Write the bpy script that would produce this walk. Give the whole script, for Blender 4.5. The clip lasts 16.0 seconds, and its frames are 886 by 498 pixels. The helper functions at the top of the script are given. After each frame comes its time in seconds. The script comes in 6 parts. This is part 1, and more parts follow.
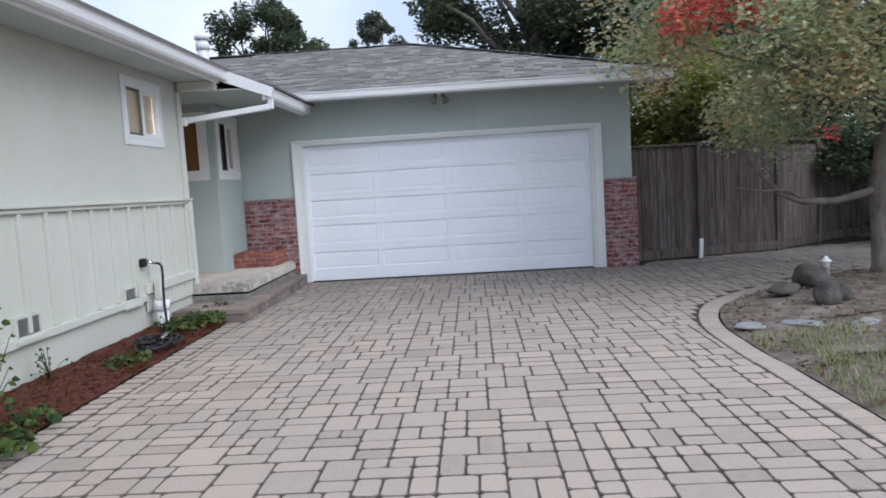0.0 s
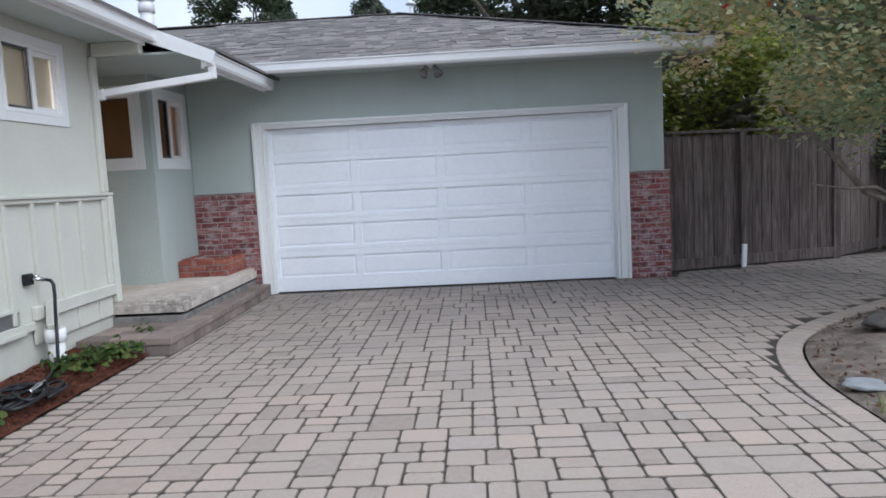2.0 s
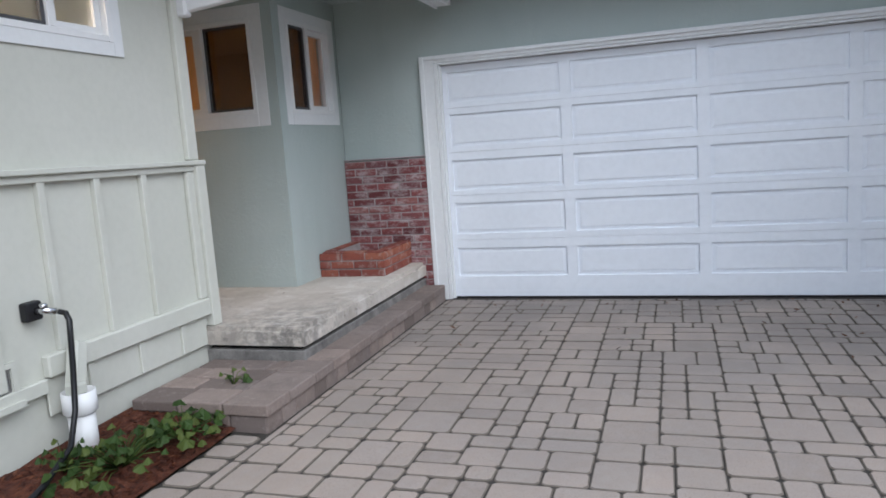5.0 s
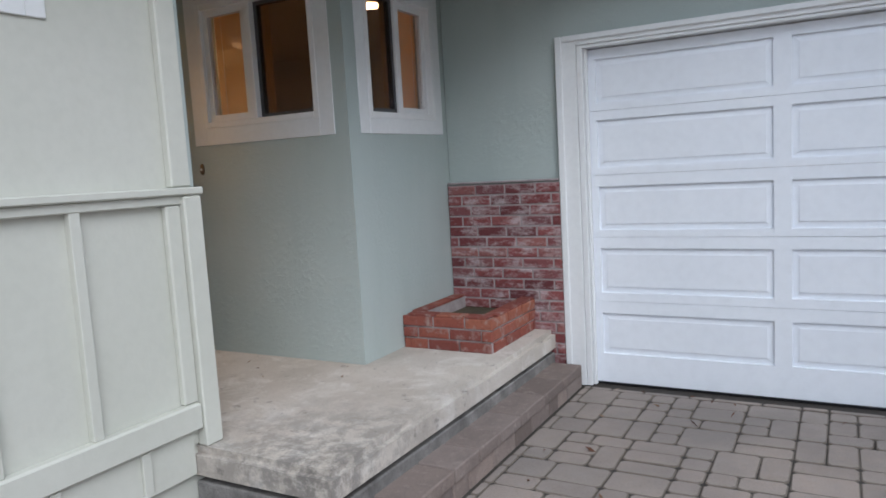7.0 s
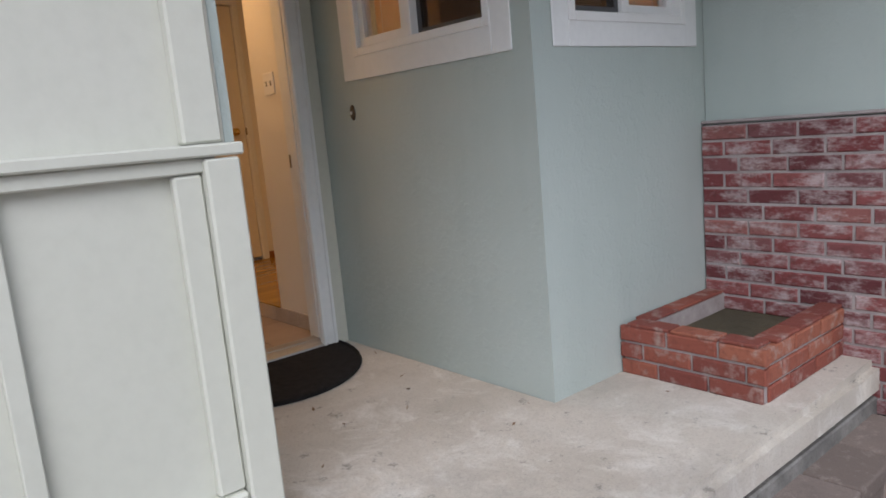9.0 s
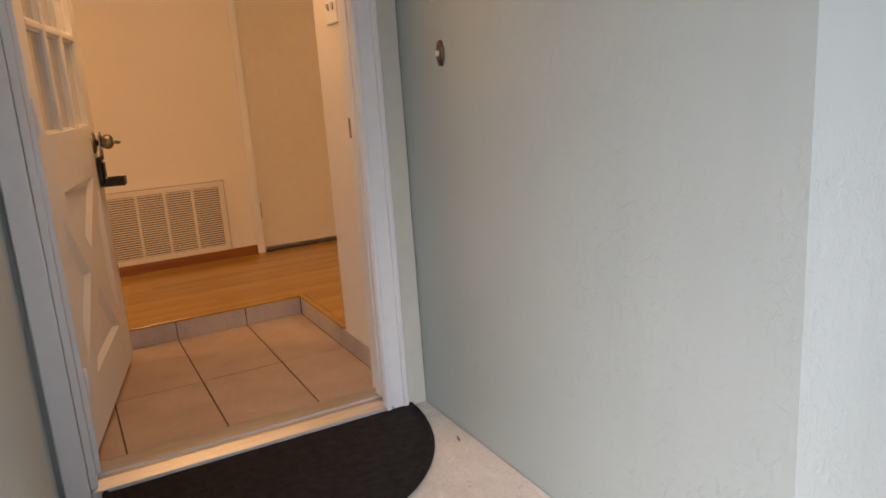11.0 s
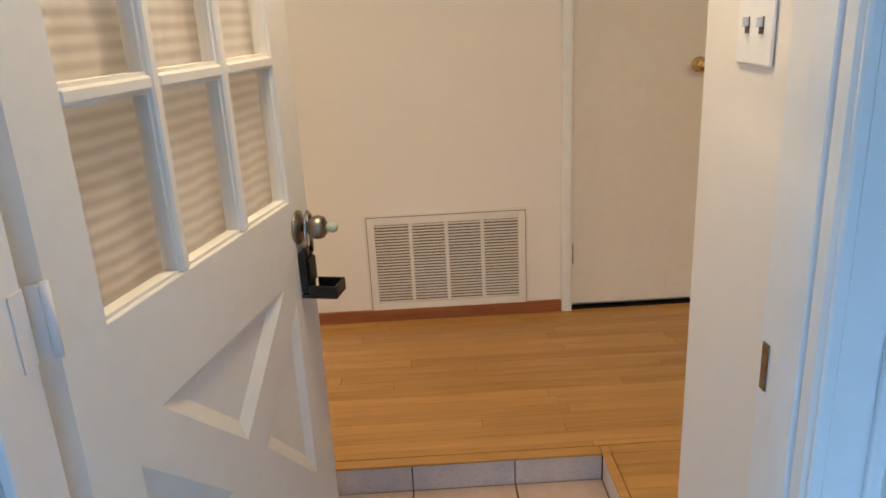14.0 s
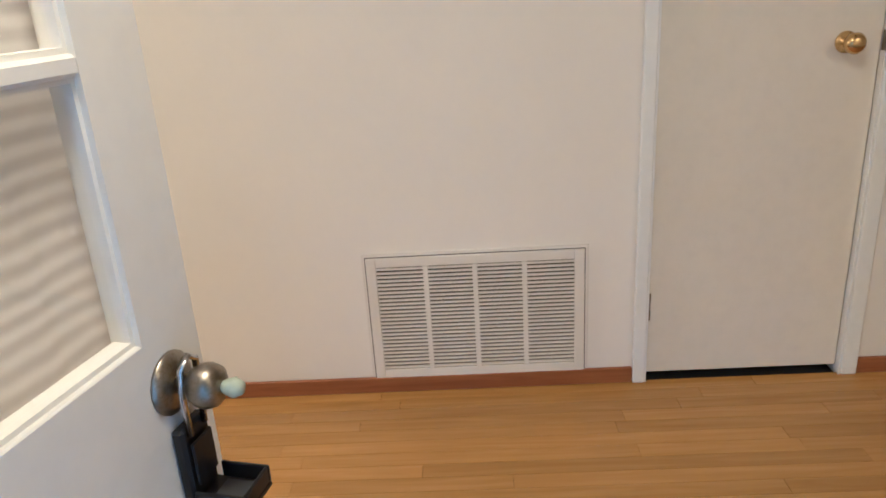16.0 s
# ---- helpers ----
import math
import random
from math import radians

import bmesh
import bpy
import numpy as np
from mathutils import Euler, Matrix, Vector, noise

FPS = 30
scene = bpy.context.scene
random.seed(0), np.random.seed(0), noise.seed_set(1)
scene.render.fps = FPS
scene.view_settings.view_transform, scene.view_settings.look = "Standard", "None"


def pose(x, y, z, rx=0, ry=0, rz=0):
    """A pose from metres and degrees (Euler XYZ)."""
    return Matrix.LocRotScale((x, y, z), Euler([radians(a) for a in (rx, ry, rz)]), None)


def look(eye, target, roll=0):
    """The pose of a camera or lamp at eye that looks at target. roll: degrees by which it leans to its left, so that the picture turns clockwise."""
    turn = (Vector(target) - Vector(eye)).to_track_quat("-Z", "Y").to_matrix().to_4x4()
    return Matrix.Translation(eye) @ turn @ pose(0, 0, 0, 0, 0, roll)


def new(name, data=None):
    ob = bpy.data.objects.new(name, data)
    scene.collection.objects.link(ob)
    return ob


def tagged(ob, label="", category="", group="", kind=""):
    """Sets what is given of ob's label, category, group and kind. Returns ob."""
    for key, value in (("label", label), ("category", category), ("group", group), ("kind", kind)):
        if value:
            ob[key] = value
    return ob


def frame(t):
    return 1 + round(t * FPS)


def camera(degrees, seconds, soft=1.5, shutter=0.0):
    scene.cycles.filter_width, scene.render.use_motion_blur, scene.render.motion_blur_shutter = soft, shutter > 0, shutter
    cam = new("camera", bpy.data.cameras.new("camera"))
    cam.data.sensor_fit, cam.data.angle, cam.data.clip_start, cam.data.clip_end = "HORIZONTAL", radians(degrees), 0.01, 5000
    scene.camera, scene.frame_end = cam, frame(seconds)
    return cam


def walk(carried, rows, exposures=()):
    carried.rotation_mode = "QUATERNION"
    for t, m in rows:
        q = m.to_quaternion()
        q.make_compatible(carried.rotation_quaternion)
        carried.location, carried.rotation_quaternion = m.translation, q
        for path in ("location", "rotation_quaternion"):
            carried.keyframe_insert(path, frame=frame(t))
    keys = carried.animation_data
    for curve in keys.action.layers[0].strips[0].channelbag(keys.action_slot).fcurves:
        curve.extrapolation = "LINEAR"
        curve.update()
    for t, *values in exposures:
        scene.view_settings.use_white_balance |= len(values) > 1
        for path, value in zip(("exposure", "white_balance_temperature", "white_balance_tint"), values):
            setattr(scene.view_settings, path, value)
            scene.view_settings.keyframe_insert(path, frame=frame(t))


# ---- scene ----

PATH = [
    (0, (0.654, 0.609, 1.403), (0.562, 2.599, 1.222), -3.4),
    (0.5, (0.615, 1.1, 1.417), (0.525, 3.09, 1.237), -4.5),
    (1, (0.652, 1.558, 1.425), (0.58, 3.55, 1.263), -4.1),
    (1.5, (0.69, 2.038, 1.425), (0.624, 4.028, 1.238), -3.6),
    (2, (0.675, 2.512, 1.402), (0.584, 4.499, 1.199), -3.0),
    (2.5, (0.658, 2.984, 1.414), (0.469, 4.967, 1.225), -3.3),
    (3, (0.621, 3.474, 1.402), (0.331, 5.443, 1.201), -4.0),
    (3.5, (0.51, 3.931, 1.396), (0.141, 5.884, 1.173), -4.0),
    (4, (0.345, 4.421, 1.388), (-0.126, 6.348, 1.134), -4.4),
    (6.5, (-0.379, 6.793, 1.409), (-1.212, 8.591, 1.139), -2.9),
    (7, (-0.513, 7.242, 1.429), (-1.485, 8.975, 1.203), -3.3),
    (7.5, (-0.634, 7.629, 1.384), (-1.765, 9.262, 1.151), -4.4),
    (8, (-0.735, 7.963, 1.404), (-2.047, 9.447, 1.129), -5.3),
    (10.5, (-1.934, 9.285, 1.39), (-3.587, 10.326, 0.959), -3.3),
    (11, (-2.17, 9.469, 1.424), (-3.894, 10.376, 0.969), -3.9),
    (11.5, (-2.445, 9.561, 1.532), (-4.256, 10.301, 1.117), -5.5),
    (12, (-2.654, 9.663, 1.591), (-4.473, 10.37, 1.153), -5.4),
    (12.5, (-2.897, 9.799, 1.731), (-4.731, 10.416, 1.226), -5.1),
    (13, (-3.14, 9.828, 1.786), (-5.009, 10.329, 1.281), -4.6),
    (13.5, (-3.351, 9.849, 1.766), (-5.246, 10.122, 1.188), -4.3),
    (14, (-3.602, 9.922, 1.736), (-5.504, 9.957, 1.119), -2.9),
    (14.5, (-3.861, 9.942, 1.717), (-5.744, 9.894, 1.047), -2.0),
    (15, (-4.144, 9.921, 1.729), (-6.03, 9.888, 1.066), -2.0),
    (15.5, (-4.339, 9.955, 1.735), (-6.229, 9.89, 1.085), -2.4),
    (16, (-4.479, 9.985, 1.712), (-6.355, 9.908, 1.024), -3.6),
]
cam = camera(63.1, 16.0, soft=1.7)
EXPO = [(0.0, 0.3, 5750, 10), (8.0, 0.24, 5850, 10), (10.4, 0.86, 6250, 18), (11.4, 1.2, 6300, 19), (12.5, 1.22, 6350, 19), (13.1, 1.35, 5100, 9), (13.5, 1.49, 4450, 3), (13.8, 1.56, 4150, 0), (14.6, 1.74, 3600, -1), (16.0, 1.84, 3500, 0)]
walk(cam, [(t, look(eye, target, roll)) for t, eye, target, roll in PATH], EXPO)

# ---- world, sun, lamps ----
world = bpy.data.worlds.new("sky")
scene.world = world
world.use_nodes = True
wn, wl = world.node_tree.nodes, world.node_tree.links
wn.clear()
w_out = wn.new("ShaderNodeOutputWorld")
w_bg = wn.new("ShaderNodeBackground")
w_sky = wn.new("ShaderNodeTexSky")
w_sky.sky_type = "NISHITA"
w_sky.sun_disc = False
SUN_ELEVATION, SUN_ROTATION = radians(42.3), radians(130.2)
w_sky.sun_elevation, w_sky.sun_rotation = SUN_ELEVATION, SUN_ROTATION
w_sky.air_density, w_sky.dust_density = 1.0, 4.0
w_co = wn.new("ShaderNodeTexCoord")
w_no = wn.new("ShaderNodeTexNoise")
w_no.inputs["Scale"].default_value = 2.6
w_no.inputs["Detail"].default_value = 6
w_ra = wn.new("ShaderNodeValToRGB")
w_ra.color_ramp.elements[0].position, w_ra.color_ramp.elements[1].position = 0.36, 0.66
w_ra.color_ramp.elements[0].color = (6.0, 6.7, 7.8, 1)
w_ra.color_ramp.elements[1].color = (8.8, 9.1, 9.6, 1)
w_mix = wn.new("ShaderNodeMix")
w_mix.data_type = "RGBA"
w_mix.inputs["Factor"].default_value = 0.86
wl.new(w_co.outputs["Generated"], w_no.inputs["Vector"])
wl.new(w_no.outputs["Fac"], w_ra.inputs["Fac"])
wl.new(w_sky.outputs["Color"], w_mix.inputs["A"])
wl.new(w_ra.outputs["Color"], w_mix.inputs["B"])
wl.new(w_mix.outputs["Result"], w_bg.inputs["Color"])
w_bg.inputs["Strength"].default_value = 0.10
wl.new(w_bg.outputs["Background"], w_out.inputs["Surface"])

sun_data = bpy.data.lights.new("sun", "SUN")
sun_data.energy, sun_data.angle, sun_data.color = 1.8, radians(50), (1.0, 0.975, 0.93)
sun = new("sun", sun_data)
sun.matrix_world = look((13, -3, 15.5), (0, 8, 0))


def lamp(name, place, size, power, colour):
    d = bpy.data.lights.new(name, "AREA")
    d.shape, d.size, d.energy, d.color = "DISK", size, power, colour
    o = new(name, d)
    o.location = place
    return o


WARM = (1.0, 0.53, 0.19)
lamp("hall_lamp", (-4.95, 9.95, 2.70), 0.3, 6.2, WARM)
# added unseen fill that brightens the hall wall and the back of the curtain
lamp("passage_lamp", (-6.0, 7.9, 2.70), 0.3, 13.0, WARM)
lamp("dining_lamp", (-3.75, 12.05, 2.70), 0.25, 14, WARM)
lamp("corner_room_lamp", (-3.7, 7.9, 2.70), 0.25, 9, (1.0, 0.76, 0.5))

# ---- helpers for building ----


def add_box(bm, x0, x1, y0, y1, z0, z1, m=None):
    co = [(x, y, z) for z in (z0, z1) for y in (y0, y1) for x in (x0, x1)]
    vs = [bm.verts.new(m @ Vector(c) if m else c) for c in co]
    for f in ((0, 2, 3, 1), (4, 5, 7, 6), (0, 1, 5, 4), (2, 6, 7, 3), (0, 4, 6, 2), (1, 3, 7, 5)):
        bm.faces.new([vs[i] for i in f])
    return vs


def boxes(*specs, bevel=0.0, segments=1):
    bm = bmesh.new()
    for s in specs:
        add_box(bm, *s)
    if bevel:
        bmesh.ops.bevel(bm, geom=bm.edges[:], offset=bevel, segments=segments, affect="EDGES", profile=0.5)
    return bm


def prism(points, z0, z1):
    """An upright prism over a plan polygon given counter-clockwise."""
    bm = bmesh.new()
    low = [bm.verts.new((x, y, z0)) for x, y in points]
    top = [bm.verts.new((x, y, z1)) for x, y in points]
    bm.faces.new(low[::-1])
    bm.faces.new(top)
    for i in range(len(points)):
        j = (i + 1) % len(points)
        bm.faces.new((low[i], low[j], top[j], top[i]))
    return bm


def solid(points, axis, a, b):
    """A prism over a profile in the plane across axis, from a to b along it."""
    bm = bmesh.new()
    put = {"x": lambda u, v, w: (w, u, v), "y": lambda u, v, w: (u, w, v), "z": lambda u, v, w: (u, v, w)}[axis]
    low = [bm.verts.new(put(u, v, a)) for u, v in points]
    top = [bm.verts.new(put(u, v, b)) for u, v in points]
    bm.faces.new(low[::-1])
    bm.faces.new(top)
    for i in range(len(points)):
        j = (i + 1) % len(points)
        bm.faces.new((low[i], low[j], top[j], top[i]))
    bmesh.ops.recalc_face_normals(bm, faces=bm.faces[:])
    return bm


def lathe(profile, segments=20, m=None):
    """A turned solid about z from (radius, height) pairs."""
    bm = bmesh.new()
    rings = []
    for r, z in profile:
        rings.append([bm.verts.new((r * math.cos(2 * math.pi * k / segments), r * math.sin(2 * math.pi * k / segments), z)) for k in range(segments)])
    for a, b in zip(rings, rings[1:]):
        for k in range(segments):
            j = (k + 1) % segments
            bm.faces.new((a[k], a[j], b[j], b[k]))
    bm.faces.new(rings[0][::-1])
    bm.faces.new(rings[-1])
    for f in bm.faces:
        f.smooth = True
    if m:
        bm.transform(m)
    bmesh.ops.recalc_face_normals(bm, faces=bm.faces[:])
    return bm


def tube(path, radii, segments=8, bm=None):
    """A round tapered tube along a line of places."""
    bm = bm or bmesh.new()
    pts = [Vector(p) for p in path]
    rings = []
    for i, p in enumerate(pts):
        way = (pts[min(i + 1, len(pts) - 1)] - pts[max(i - 1, 0)]).normalized()
        side = way.cross(Vector((0.3, 0.1, 1.0))).normalized()
        if side.length < 0.1:
            side = way.cross(Vector((1, 0, 0))).normalized()
        up = side.cross(way)
        r = radii[i] if isinstance(radii, (list, tuple)) else radii
        rings.append([bm.verts.new(p + r * (math.cos(2 * math.pi * k / segments) * side + math.sin(2 * math.pi * k / segments) * up)) for k in range(segments)])
    for a, b in zip(rings, rings[1:]):
        for k in range(segments):
            j = (k + 1) % segments
            f = bm.faces.new((a[k], b[k], b[j], a[j]))
            f.smooth = True
    bm.faces.new(rings[0])
    bm.faces.new(rings[-1][::-1])
    return bm


def mesh_of(name, bm, material):
    me = bpy.data.meshes.new(name)
    bm.to_mesh(me)
    bm.free()
    me.materials.append(material)
    return me


def part(name, bm, material, parent, label=""):
    ob = new(name, mesh_of(name, bm, material))
    ob.parent = parent
    return tagged(ob, label)


def piece(name, mesh, parent, m=None):
    ob = new(name, mesh)
    ob.parent = parent
    if m is not None:
        ob.matrix_local = m
    return ob


def structure(name, bm, material, label="", category=""):
    return tagged(new(name, mesh_of(name, bm, material)), label, category, kind="structure")


def thing(name, label, category, m=None, group=""):
    ob = new(name)
    if m is not None:
        ob.matrix_world = m
    return tagged(ob, label, category, group)


# ---- materials ----


class Nodes:
    """A node material built step by step."""

    def __init__(self, name, rough=0.7, metal=0.0, spec=0.5):
        self.m = bpy.data.materials.new(name)
        self.m.use_nodes = True
        self.t = self.m.node_tree
        self.b = self.t.nodes["Principled BSDF"]
        self.b.inputs["Roughness"].default_value = rough
        self.b.inputs["Metallic"].default_value = metal
        self.b.inputs["Specular IOR Level"].default_value = spec
        geo = self.t.nodes.new("ShaderNodeNewGeometry")
        self.where = geo.outputs["Position"]
        self.island = geo.outputs["Random Per Island"]
        self.info = self.t.nodes.new("ShaderNodeObjectInfo").outputs["Random"]
        self.normal = None

    def link(self, a, b):
        self.t.links.new(a, b)

    def scaled(self, sx, sy, sz, source=None):
        n = self.t.nodes.new("ShaderNodeMapping")
        n.inputs["Scale"].default_value = (sx, sy, sz)
        self.link(source or self.where, n.inputs["Vector"])
        return n.outputs["Vector"]

    def shifted(self, source, amount=37.0):
        """Coordinates that start elsewhere on every piece."""
        n = self.t.nodes.new("ShaderNodeVectorMath")
        n.operation = "ADD"
        k = self.t.nodes.new("ShaderNodeMath")
        k.operation = "MULTIPLY"
        k.inputs[1].default_value = amount
        self.link(self.info, k.inputs[0])
        self.link(source, n.inputs[0])
        self.link(k.outputs[0], n.inputs[1])
        return n.outputs[0]

    def noise(self, scale, detail=4, rough=0.55, vector=None, distort=0.0):
        n = self.t.nodes.new("ShaderNodeTexNoise")
        n.inputs["Scale"].default_value = scale
        n.inputs["Detail"].default_value = detail
        n.inputs["Roughness"].default_value = rough
        n.inputs["Distortion"].default_value = distort
        self.link(vector or self.where, n.inputs["Vector"])
        return n.outputs["Fac"]

    def ramp(self, fac, *stops):
        n = self.t.nodes.new("ShaderNodeValToRGB")
        e = n.color_ramp.elements
        while len(e) < len(stops):
            e.new(0.5)
        for x, (p, c) in zip(e, stops):
            x.position = p
            x.color = (c, c, c, 1) if isinstance(c, (int, float)) else (*c, 1)
        self.link(fac, n.inputs["Fac"])
        return n.outputs["Color"]

    def mix(self, fac, a, b, blend="MIX"):
        n = self.t.nodes.new("ShaderNodeMix")
        n.data_type, n.blend_type = "RGBA", blend
        for v, s in ((fac, "Factor"), (a, "A"), (b, "B")):
            if isinstance(v, (int, float)):
                n.inputs[s].default_value = v
            elif isinstance(v, tuple):
                n.inputs[s].default_value = (*v, 1)
            else:
                self.link(v, n.inputs[s])
        return n.outputs["Result"]

    def colour(self, c):
        if isinstance(c, tuple):
            self.b.inputs["Base Color"].default_value = (*c, 1)
        else:
            self.link(c, self.b.inputs["Base Color"])
        return self

    def rough(self, socket):
        self.link(socket, self.b.inputs["Roughness"])
        return self

    def bump(self, height, strength, distance):
        n = self.t.nodes.new("ShaderNodeBump")
        n.inputs["Strength"].default_value = strength
        n.inputs["Distance"].default_value = distance
        self.link(height, n.inputs["Height"])
        if self.normal:
            self.link(self.normal, n.inputs["Normal"])
        self.normal = n.outputs["Normal"]
        self.link(self.normal, self.b.inputs["Normal"])
        return self


def painted(name, a, b, rough=0.55, grain=90.0, relief=0.3, depth=0.002, stain=1.3, spec=0.4, mottle=0.18):
    """Paint with broad stains, fine grain and slight relief."""
    n = Nodes(name, rough, spec=spec)
    c = n.mix(n.ramp(n.noise(stain, 5), (0.35, 0.0), (0.7, 1.0)), a, b)
    c = n.mix(n.ramp(n.noise(grain * 0.4, 3), (0.4, 0.0), (0.75, mottle)), c, tuple(v * 0.8 for v in a))
    n.colour(c)
    n.bump(n.noise(grain, 4), relief, depth)
    return n.m


def stucco_mat(name, a, b):
    n = Nodes(name, 0.5, spec=0.4)
    c = n.mix(n.ramp(n.noise(0.9, 5), (0.35, 0.0), (0.7, 1.0)), a, b)
    streak = n.ramp(n.noise(3.0, 4, vector=n.scaled(2.2, 2.2, 0.3)), (0.52, 0.0), (0.8, 0.25))
    n.colour(n.mix(streak, c, tuple(v * 0.86 for v in a)))
    dabs = n.ramp(n.noise(34, 5, 0.62, vector=n.scaled(1, 1, 0.85), distort=0.25), (0.46, 0.0), (0.66, 1.0))
    smooth = n.ramp(n.noise(1.9, 4, 0.6), (0.40, 0.12), (0.62, 1.0))
    n.bump(n.mix(1.0, dabs, smooth, "MULTIPLY"), 0.42, 0.005)
    n.bump(n.noise(95, 4, 0.6), 0.16, 0.003)
    return n.m


STUCCO = stucco_mat("sage_stucco", (0.41, 0.47, 0.45), (0.465, 0.52, 0.50))
SIDING = painted("pale_green_siding", (0.56, 0.565, 0.50), (0.61, 0.61, 0.55), 0.6, 60, 0.25, 0.002)
WHITE = painted("white_trim_paint", (0.76, 0.77, 0.78), (0.82, 0.83, 0.83), 0.45, 70, 0.18, 0.0015)
DOORWHITE = painted("garage_door_paint", (0.83, 0.865, 0.92), (0.87, 0.90, 0.95), 0.4, 50, 0.15, 0.001)
CLOSET = painted("old_ivory_door_paint", (0.71, 0.67, 0.575), (0.755, 0.715, 0.62), 0.4, 60, 0.1, 0.001, 0.8)
CREAM = painted("cream_interior_paint", (0.77, 0.74, 0.69), (0.82, 0.79, 0.74), 0.6, 80, 0.08, 0.0006, 0.8, mottle=0.05)
DOORCREAM = painted("cream_door_paint", (0.78, 0.755, 0.69), (0.83, 0.81, 0.75), 0.38, 60, 0.12, 0.001, 0.8)
VINYL = painted("white_vinyl", (0.80, 0.80, 0.80), (0.84, 0.84, 0.84), 0.35, 40, 0.05, 0.0005)
METALWHITE = painted("white_enamel_metal", (0.74, 0.74, 0.75), (0.80, 0.80, 0.81), 0.35, 30, 0.06, 0.0006)
BLACKPLASTIC = painted("black_plastic", (0.009, 0.009, 0.011), (0.015, 0.015, 0.017), 0.42, 120, 0.15, 0.0006)
DARK = painted("near_black", (0.01, 0.01, 0.01), (0.014, 0.013, 0.012), 0.9, 30, 0.1, 0.001)
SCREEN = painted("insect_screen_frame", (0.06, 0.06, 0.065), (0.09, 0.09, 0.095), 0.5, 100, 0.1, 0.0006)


def paver_mat(name, island, shade=1.0):
    n = Nodes(name, 0.82, spec=0.3)
    pick = n.island if island else n.info
    tone = n.ramp(pick, (0.0, (0.35, 0.278, 0.228)), (0.25, (0.51, 0.403, 0.325)), (0.5, (0.43, 0.354, 0.294)), (0.78, (0.56, 0.435, 0.35)), (1.0, (0.46, 0.376, 0.32)))
    c = n.mix(n.ramp(n.noise(0.8, 4), (0.3, 0.0), (0.7, 0.5)), tone, (0.36, 0.315, 0.285))
    c = n.mix(n.ramp(n.noise(16, 5), (0.35, 0.0), (0.75, 0.4)), c, (0.48, 0.43, 0.40))
    # stones turn greyer and darker nearer the house, broken up by noise
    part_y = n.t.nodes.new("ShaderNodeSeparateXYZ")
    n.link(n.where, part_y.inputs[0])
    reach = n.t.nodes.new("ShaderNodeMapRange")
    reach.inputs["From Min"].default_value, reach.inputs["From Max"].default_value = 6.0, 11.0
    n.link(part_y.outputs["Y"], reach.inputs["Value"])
    greyed = n.mix(reach.outputs["Result"], (0.0, 0.0, 0.0), n.ramp(n.noise(1.1, 5, 0.65), (0.25, 0.3), (0.6, 0.82)))
    c = n.mix(greyed, c, (0.185, 0.168, 0.16))
    c = n.mix(n.ramp(n.noise(190, 3), (0.5, 0.0), (0.72, 0.5)), c, (0.14, 0.125, 0.115))
    if shade != 1.0:
        c = n.mix(1.0, c, (shade, 0.93 * shade, 0.9 * shade), "MULTIPLY")
    n.colour(c)
    n.bump(n.noise(110, 5, 0.65), 0.5, 0.004)
    n.bump(n.noise(14, 4), 0.3, 0.01)
    return n.m


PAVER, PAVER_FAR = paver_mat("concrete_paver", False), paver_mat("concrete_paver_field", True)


def simple(name, stops, scale, rough=0.85, bump_scale=60, strength=0.5, distance=0.006, fine=(0.08, 0.07, 0.06), stretch=None, spec=0.3, metal=0.0):
    """A mottled natural surface: broad colour stops, fine specks and relief."""
    n = Nodes(name, rough, metal, spec)
    v = n.scaled(*stretch) if stretch else None
    c = n.ramp(n.noise(scale, 6, 0.62, vector=v), *stops)
    c = n.mix(n.ramp(n.noise(bump_scale * 2, 3, vector=v), (0.5, 0.0), (0.75, 0.45)), c, fine)
    n.colour(c)
    n.bump(n.noise(bump_scale, 5, 0.6, vector=v), strength, distance)
    return n.m


ns = Nodes("brown_step_block", 0.85, spec=0.25)
c = ns.ramp(ns.info, (0.0, (0.14, 0.112, 0.10)), (0.35, (0.27, 0.215, 0.188)), (0.6, (0.19, 0.156, 0.142)), (0.85, (0.33, 0.26, 0.225)), (1.0, (0.22, 0.183, 0.168)))
c = ns.mix(ns.ramp(ns.noise(6, 6, 0.7), (0.48, 0.0), (0.70, 0.5)), c, (0.15, 0.12, 0.11))
c = ns.mix(ns.ramp(ns.noise(22, 5, 0.7), (0.55, 0.0), (0.75, 0.5)), c, (0.42, 0.36, 0.33))
ns.colour(ns.mix(ns.ramp(ns.noise(190, 3), (0.5, 0.0), (0.72, 0.45)), c, (0.10, 0.085, 0.08)))
ns.bump(ns.noise(90, 5, 0.65), 0.6, 0.005)
ns.bump(ns.noise(14, 4), 0.4, 0.012)
STEPSTONE = ns.m
SAND = simple("joint_sand", ((0.3, (0.035, 0.031, 0.027)), (0.7, (0.065, 0.057, 0.05))), 12)
nc = Nodes("porch_concrete", 0.88, spec=0.25)
c = nc.ramp(nc.noise(2.1, 6, 0.6), (0.3, (0.45, 0.405, 0.35)), (0.5, (0.53, 0.48, 0.425)), (0.7, (0.60, 0.555, 0.50)))
c = nc.mix(nc.ramp(nc.noise(4.3, 7, 0.72, distort=0.5), (0.52, 0.0), (0.66, 0.6)), c, (0.74, 0.71, 0.67))
c = nc.mix(nc.ramp(nc.noise(1.5, 7, 0.7, vector=nc.scaled(1.3, 0.8, 1)), (0.52, 0.0), (0.70, 0.5)), c, (0.36, 0.325, 0.29))
